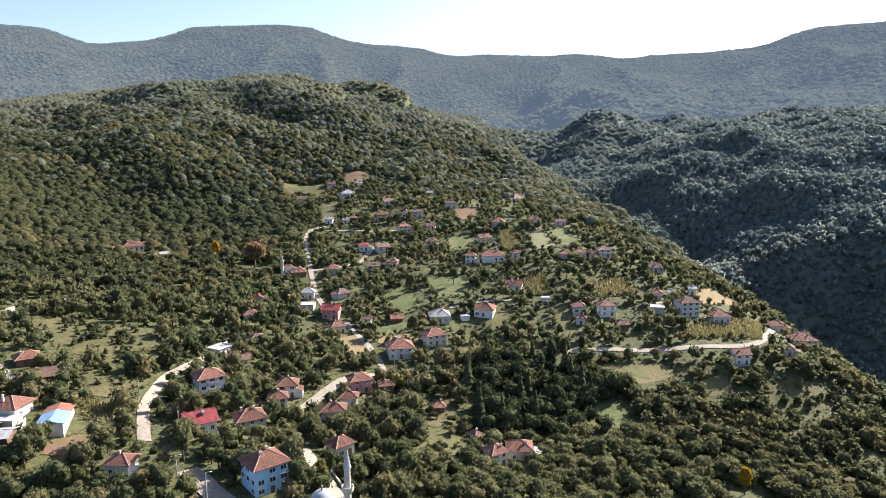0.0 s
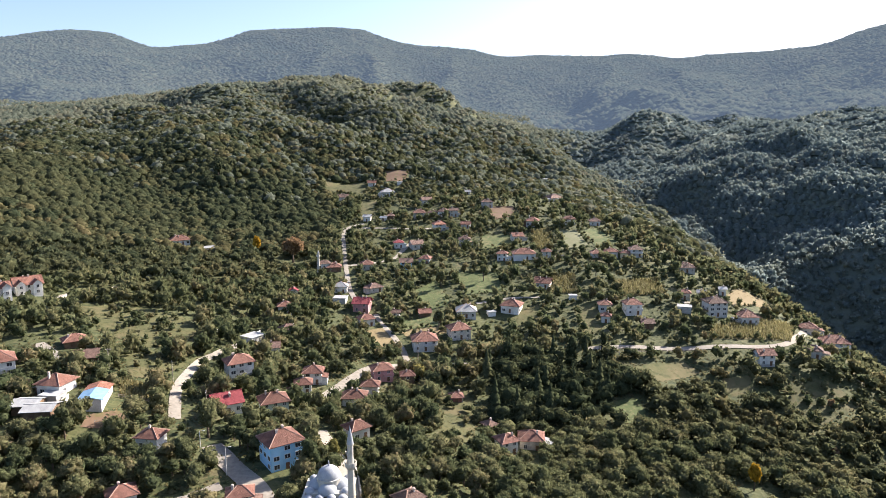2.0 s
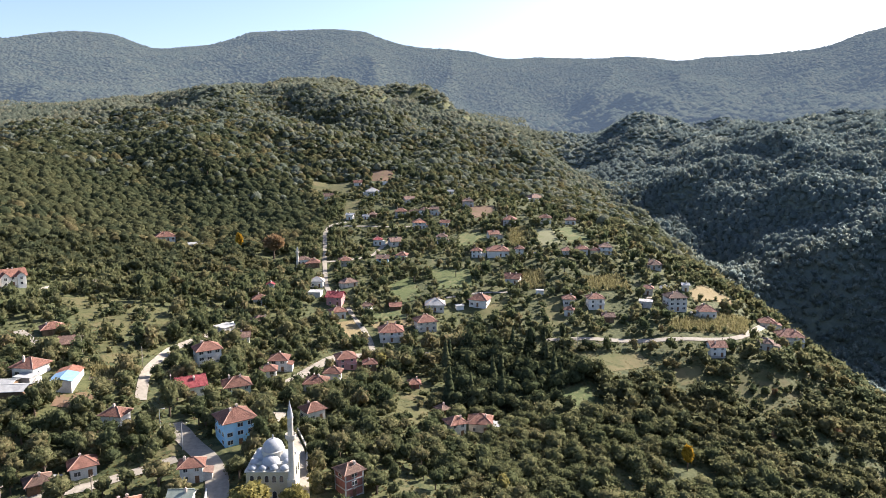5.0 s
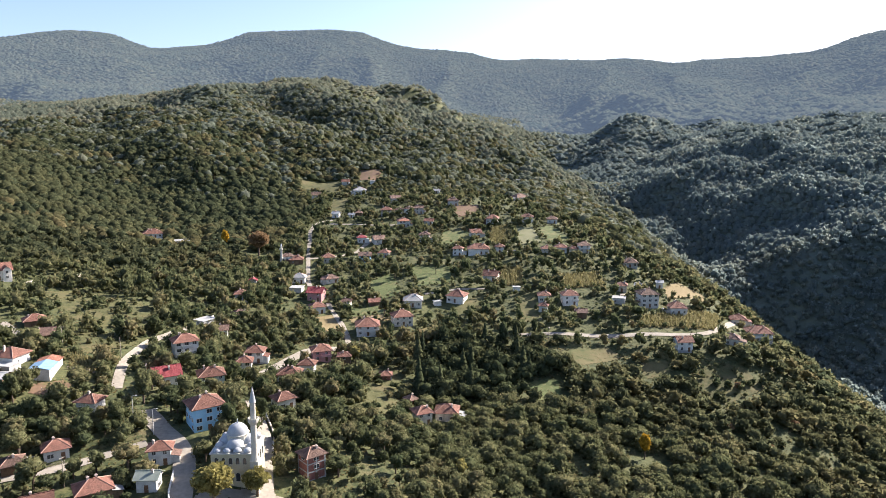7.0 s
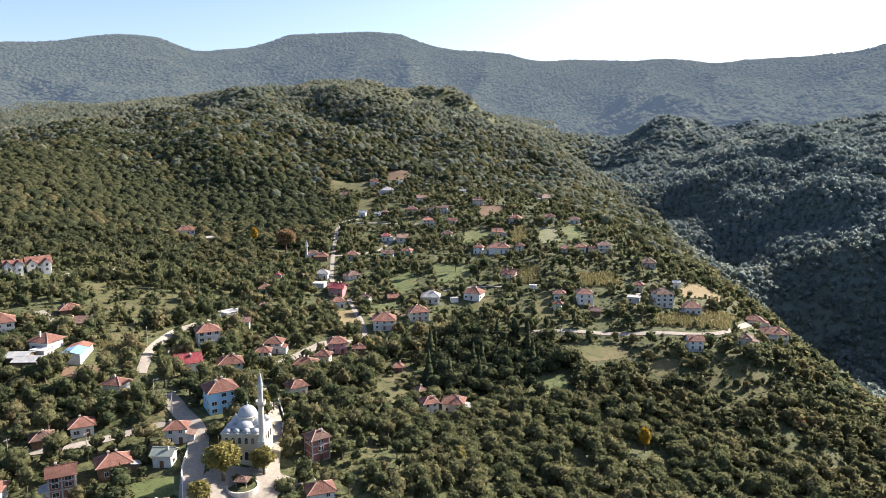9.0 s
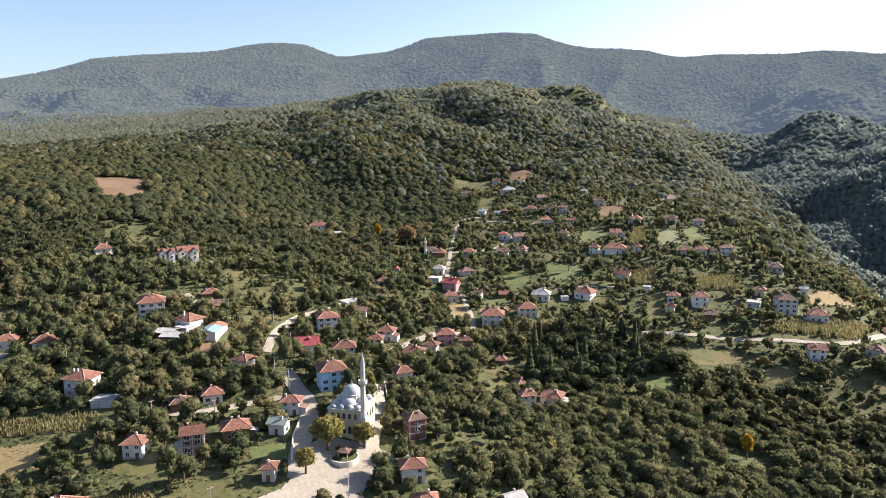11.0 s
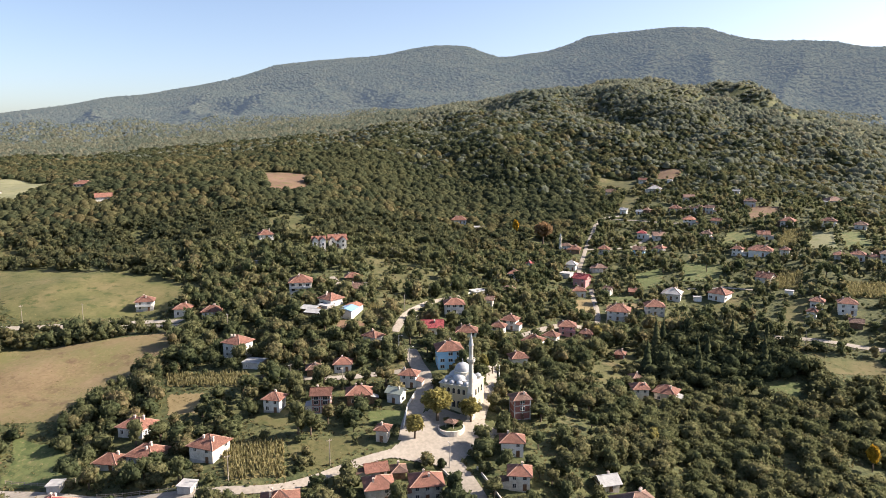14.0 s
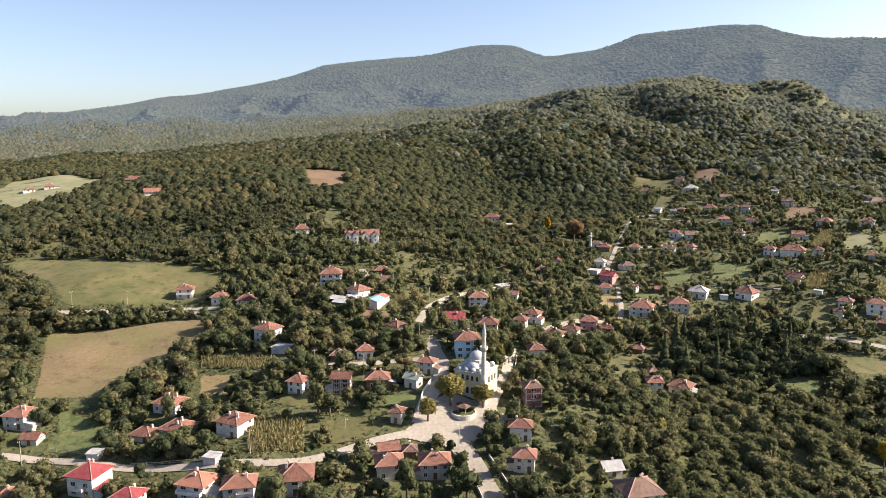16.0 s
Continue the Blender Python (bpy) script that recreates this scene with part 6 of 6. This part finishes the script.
        t.matrix_basis = pose(x, y, level(x, y))


# ---- the barn, walls, poles, cars and the planted island ----
def barn(x, y, turn, w, d, h):
    """A long low barn, its roof half blue sheeting and half clay tiles."""
    root = new("barn")
    root.matrix_basis = pose(x, y, level(x, y), 0, 0, turn)
    tagged(root, "long low whitewashed barn with a blue and terracotta roof", "barn")
    child("wall", mesh_of("wall", *boxes((-w / 2, -d / 2, -2.5, w / 2, d / 2, h)), [WALLS["white"]]), root)
    for y0, y1, m, lab in ((-d / 2 - 0.5, d * 0.12, ROOFS["azure"], "blue sheet roof half"), (d * 0.12, d / 2 + 0.3, ROOFS["orange"], "terracotta roof half")):
        for s in (-1, 1):
            v = [(0, y0, h + 1.0), (s * (w / 2 + 0.5), y0, h - 0.1), (s * (w / 2 + 0.5), y1, h - 0.1), (0, y1, h + 1.0)]
            v += [(a, b, c - 0.12) for a, b, c in v]
            f = [(0, 1, 2, 3), (7, 6, 5, 4), (0, 4, 5, 1), (1, 5, 6, 2), (2, 6, 7, 3), (3, 7, 4, 0)]
            child("roof_panel", mesh_of("roof_panel", v, f if s < 0 else [q[::-1] for q in f], [m]), root, label=lab)
    for k in range(4):
        win = child("window", WINDOWS["small"][0], root, (w / 2 + 0.02, -d / 2 + 2 + k * d / 4.2, 1.2), 90)
        child("pane", WINDOWS["small"][1], win)
    dr = child("door", DOOR_ME, root, (-w * 0.2, -d / 2 - 0.03, 0.05))
    child("handle", HANDLE_ME, dr)
    HOUSES.append((x, y, 8.0))


barn(-139.2, 236.0, 12, 6.9, 14.5, 2.9)


def wall_line(name, label, height, thick, mat, *line):
    """A low wall that follows the ground."""
    p = np.array(densify([(x, y, 0) for x, y in line], 2.0))[:, :2]
    t = np.gradient(p, axis=0)
    t /= np.linalg.norm(t, axis=1)[:, None] + 1e-9
    n = np.stack([-t[:, 1], t[:, 0]], -1) * thick / 2
    z = ground_z(p[:, 0], p[:, 1])
    v, f = [], []
    for i in range(len(p)):
        for q, h in ((p[i] - n[i], -0.8), (p[i] + n[i], -0.8), (p[i] + n[i], height), (p[i] - n[i], height)):
            v.append((q[0], q[1], z[i] + h))
    for i in range(len(p) - 1):
        a = i * 4
        f += [(a + k, a + (k + 1) % 4, a + 4 + (k + 1) % 4, a + 4 + k) for k in range(4)]
    f += [(3, 2, 1, 0), tuple(len(v) - 4 + k for k in range(4))]
    tagged(new(name, mesh_of(name, v, f, [mat])), label, "wall")


wall_line("parapet_wall", "low pale concrete parapet beside the road", 0.9, 0.3, CONCRETE, (-48.5, 149.3), (-45.5, 147.5), (-37.6, 143.0), (-26.8, 132.2), (-20, 126))
wall_line("parapet_wall", "low pale concrete parapet beside the road", 0.9, 0.3, CONCRETE, (-37.5, 153.7), (-28.8, 146.4), (-20.6, 139.5), (-13, 133))
wall_line("garden_wall", "whitewashed garden wall along the street", 1.3, 0.3, WALLS["white"], (-66.4, 159.5), (-71.5, 171), (-73.5, 180))
wall_line("garden_wall", "pale stone wall beside a hillside track", 1.2, 0.4, WALLS["stone"], (-204.7, 333.5), (-203.5, 350), (-192, 369.5))
wall_line("retaining_wall", "pale retaining wall below the road", 1.6, 0.4, WALLS["white"], (-114.5, 312), (-111.5, 332))
wall_line("garden_wall", "short white wall on the slope", 2.2, 0.3, WALLS["white"], (-129.5, 318.5), (-128.4, 329))
wall_line("yard_wall", "grey yard wall beside the sheds", 1.8, 0.25, WALLS["grey"], (-145.2, 228.3), (-147.6, 235.6))
wall_line("garden_wall", "old grey stone wall along the lane", 1.0, 0.4, WALLS["stone"], (-50.3, 196), (-52.6, 208), (-60, 226))


def utility_pole(x, y, height, lamp=False):
    root = new("street_lamp" if lamp else "utility_pole")
    root.matrix_basis = pose(x, y, level(x, y), 0, 0, (x * 37) % 180)
    tagged(root, "slim grey street lamp post" if lamp else "weathered wooden utility pole with a crossarm", "lamp" if lamp else "pole", "poles along the lanes")
    child("post", mesh_of("post", *spin([(0.16, -1.0), (0.15, 0.5), (0.1, height)], 8), [CONCRETE if lamp else POLE]), root)
    if lamp:
        child("arm", mesh_of("arm", *boxes((-0.04, -0.04, height, 1.3, 0.04, height + 0.07)), [CONCRETE]), root)
        child("lamp_head", mesh_of("lamp_head", *boxes((0.9, -0.13, height - 0.1, 1.6, 0.13, height - 0.002)), [FRAME]), root)
    else:
        child("crossarm", mesh_of("crossarm", *boxes((-0.9, -0.06, height - 0.6, 0.9, 0.06, height - 0.46)), [POLE]), root)
        for k in (-0.75, 0.0, 0.75):
            child("insulator", mesh_of("insulator", *shifted(spin([(0.05, 0), (0.08, 0.1), (0.03, 0.22)], 8), k, 0, height - 0.458), [FRAME], smooth=True), root)


for px, py in ((-76.3, 132.5), (-164.7, 79.2), (-95.7, 110.6), (-100.3, 173.7), (-123.3, 258.8), (-145.7, 259.4), (-39.1, 318.5), (-180.7, 199.8), (-119.7, 168.0),
               (-279.7, 168.4), (-258.0, 184.4), (51.3, 325.3), (-104.3, 236.9)):
    utility_pole(px, py, 8.5)
for px, py in ((-44.9, 150.2), (-96.4, 207.6), (-87, 200)):
    utility_pole(px, py, 8.0, True)

FENCE_POST = mesh_of("post", *boxes((-0.06, -0.06, -0.5, 0.06, 0.06, 1.25)), [POLE])


def fence(label, *line):
    """A rail fence that follows the ground: posts with two rails between them."""
    pts = densify([(x, y, 0) for x, y in line], 2.4)
    root = new("fence")
    root.matrix_basis = pose(pts[0][0], pts[0][1], level(pts[0][0], pts[0][1]))
    tagged(root, label, "fence", "garden fences")
    local = [(x - pts[0][0], y - pts[0][1], level(x, y) - level(pts[0][0], pts[0][1])) for x, y, _ in pts]
    for p in local:
        child("post", FENCE_POST, root, p)
    for p, q in zip(local[:-1], local[1:]):
        n = Vector((q[1] - p[1], p[0] - q[0], 0)).normalized() * 0.03
        for h in (0.45, 0.95):
            v = [tuple(Vector(c) + s * n + Vector((0, 0, h + u))) for c in (p, q) for s in (-1, 1) for u in (0, 0.14)]
            child("rail", mesh_of("rail", v, [(0, 1, 3, 2), (6, 7, 5, 4), (0, 4, 5, 1), (2, 3, 7, 6), (1, 5, 7, 3), (0, 2, 6, 4)], [POLE]), root)


fence("weathered wooden garden fence", (-133.4, 222.8), (-128.6, 224.0), (-121.7, 223.4))
fence("weathered wooden garden fence", (-133.9, 240.3), (-127.1, 242.0), (-119.7, 239.1))
fence("weathered wooden fence along the lane", (-116.5, 177.3), (-110.1, 179.5), (-105.1, 183.3))
fence("weathered wooden fence round a terrace plot", (50.7, 352.7), (62.6, 353.2), (69.3, 357.9))
fence("weathered wooden fence round a terrace plot", (50.6, 329.7), (77.8, 333.5), (89.9, 331.1))
fence("weathered wooden fence beside the terrace lane", (36.0, 475.7), (47.8, 468.7))
fence("weathered wooden garden fence", (-165.5, 89.1), (-150.7, 91.7), (-143.6, 96.9))
fence("weathered wooden garden fence beside the field", (-130.3, 94.0), (-118.6, 99.1), (-107.4, 102.6))
fence("weathered wooden garden fence", (-136.1, 167.6), (-126.2, 169.7), (-120.2, 173.8))

CAR_PAINT = surface("white_car_paint", (0.7, 0.7, 0.7), (0.8, 0.8, 0.8), 1, 5, 0.3, 0, spec=0.5)
DARK_PAINT = surface("dark_car_paint", (0.05, 0.055, 0.065), (0.08, 0.085, 0.1), 1, 5, 0.3, 0, spec=0.5)
RUBBER = surface("tyre_rubber", (0.02, 0.02, 0.02), (0.035, 0.035, 0.035), 2, 9, 0.9)


def car(x, y, turn, paint, label):
    root = new("car")
    root.matrix_basis = pose(x, y, level(x, y) + 0.3, 0, 0, turn)
    tagged(root, label, "car", "parked cars")
    side = [(-2.1, 0.35), (-2.05, 0.8), (-1.3, 0.95), (1.95, 0.98), (2.1, 0.75), (2.1, 0.35)]
    v = [(a, s * 0.85, b) for s in (-1, 1) for a, b in side]
    m = len(side)
    f = [tuple(range(m)), tuple(range(2 * m - 1, m - 1, -1))] + [(i + m, (i + 1) % m + m, (i + 1) % m, i) for i in range(m)]
    child("body", mesh_of("body", v, f, [paint]), root)
    top = [(-1.2, 0.955), (-0.55, 1.42), (1.2, 1.45), (1.85, 0.985)]
    v = [(a, s * (0.8 if b < 1 else 0.66), b) for s in (-1, 1) for a, b in top]
    f = [(0, 1, 2, 3), (7, 6, 5, 4), (4, 5, 1, 0), (6, 7, 3, 2)]
    child("windows", mesh_of("windows", v, f, [GLASS]), root, label="dark car windows")
    child("roof", mesh_of("roof", *boxes((-0.6, -0.66, 1.422, 1.24, 0.66, 1.48)), [paint]), root)
    for a in (-1.3, 1.3):
        for s in (-0.78, 0.78):
            wv, wf = spin([(0.001, -0.1), (0.32, -0.1), (0.32, 0.1), (0.001, 0.1)], 12)
            child("wheel", mesh_of("wheel", [(q[0], q[2], q[1]) for q in wv], wf, [RUBBER]), root, (a, s, 0.32))


car(-43.5, 171.4, 70, CAR_PAINT, "small white car parked on the square")
car(-64.6, 175.5, 100, CAR_PAINT, "white car parked beside the mosque")
car(-40.5, 163.8, 40, DARK_PAINT, "dark car parked beside the road")


def planted_island(x, y):
    root = new("planted_island")
    root.matrix_basis = pose(x, y, level(x, y))
    tagged(root, "raised round planting bed with a pale stone kerb wall", "planter")
    v, f = spin([(4.4, -1.0), (4.4, 1.0), (4.0, 1.05), (4.0, 0.7)], 28, False)
    child("kerb_wall", mesh_of("kerb_wall", v, f, [WALLS["stone"]]), root)
    child("soil", mesh_of("soil", *spin([(4.02, 0.5), (4.0, 0.75), (2.0, 0.95), (0.01, 1.0)], 24), [GROUND]), root)
    posts = [(-1.4, -1.2), (1.4, -1.2), (1.4, 1.2), (-1.4, 1.2)]
    for a, b in posts:
        child("post", mesh_of("post", *boxes((a - 0.09, b - 0.09, 0.7, a + 0.09, b + 0.09, 2.9)), [POLE]), root)
    child("shelter_roof", mesh_of("shelter_roof", *roof_solid(3.4, 3.0, 3.0, 0.9, "hip", 0.4), [ROOFS["dark"]]), root, label="dark brown shelter roof")
    HOUSES.append((x, y, 4.6))


planted_island(-53.0, 167.5)

plant_singles(plant_woods())
rough_grass()
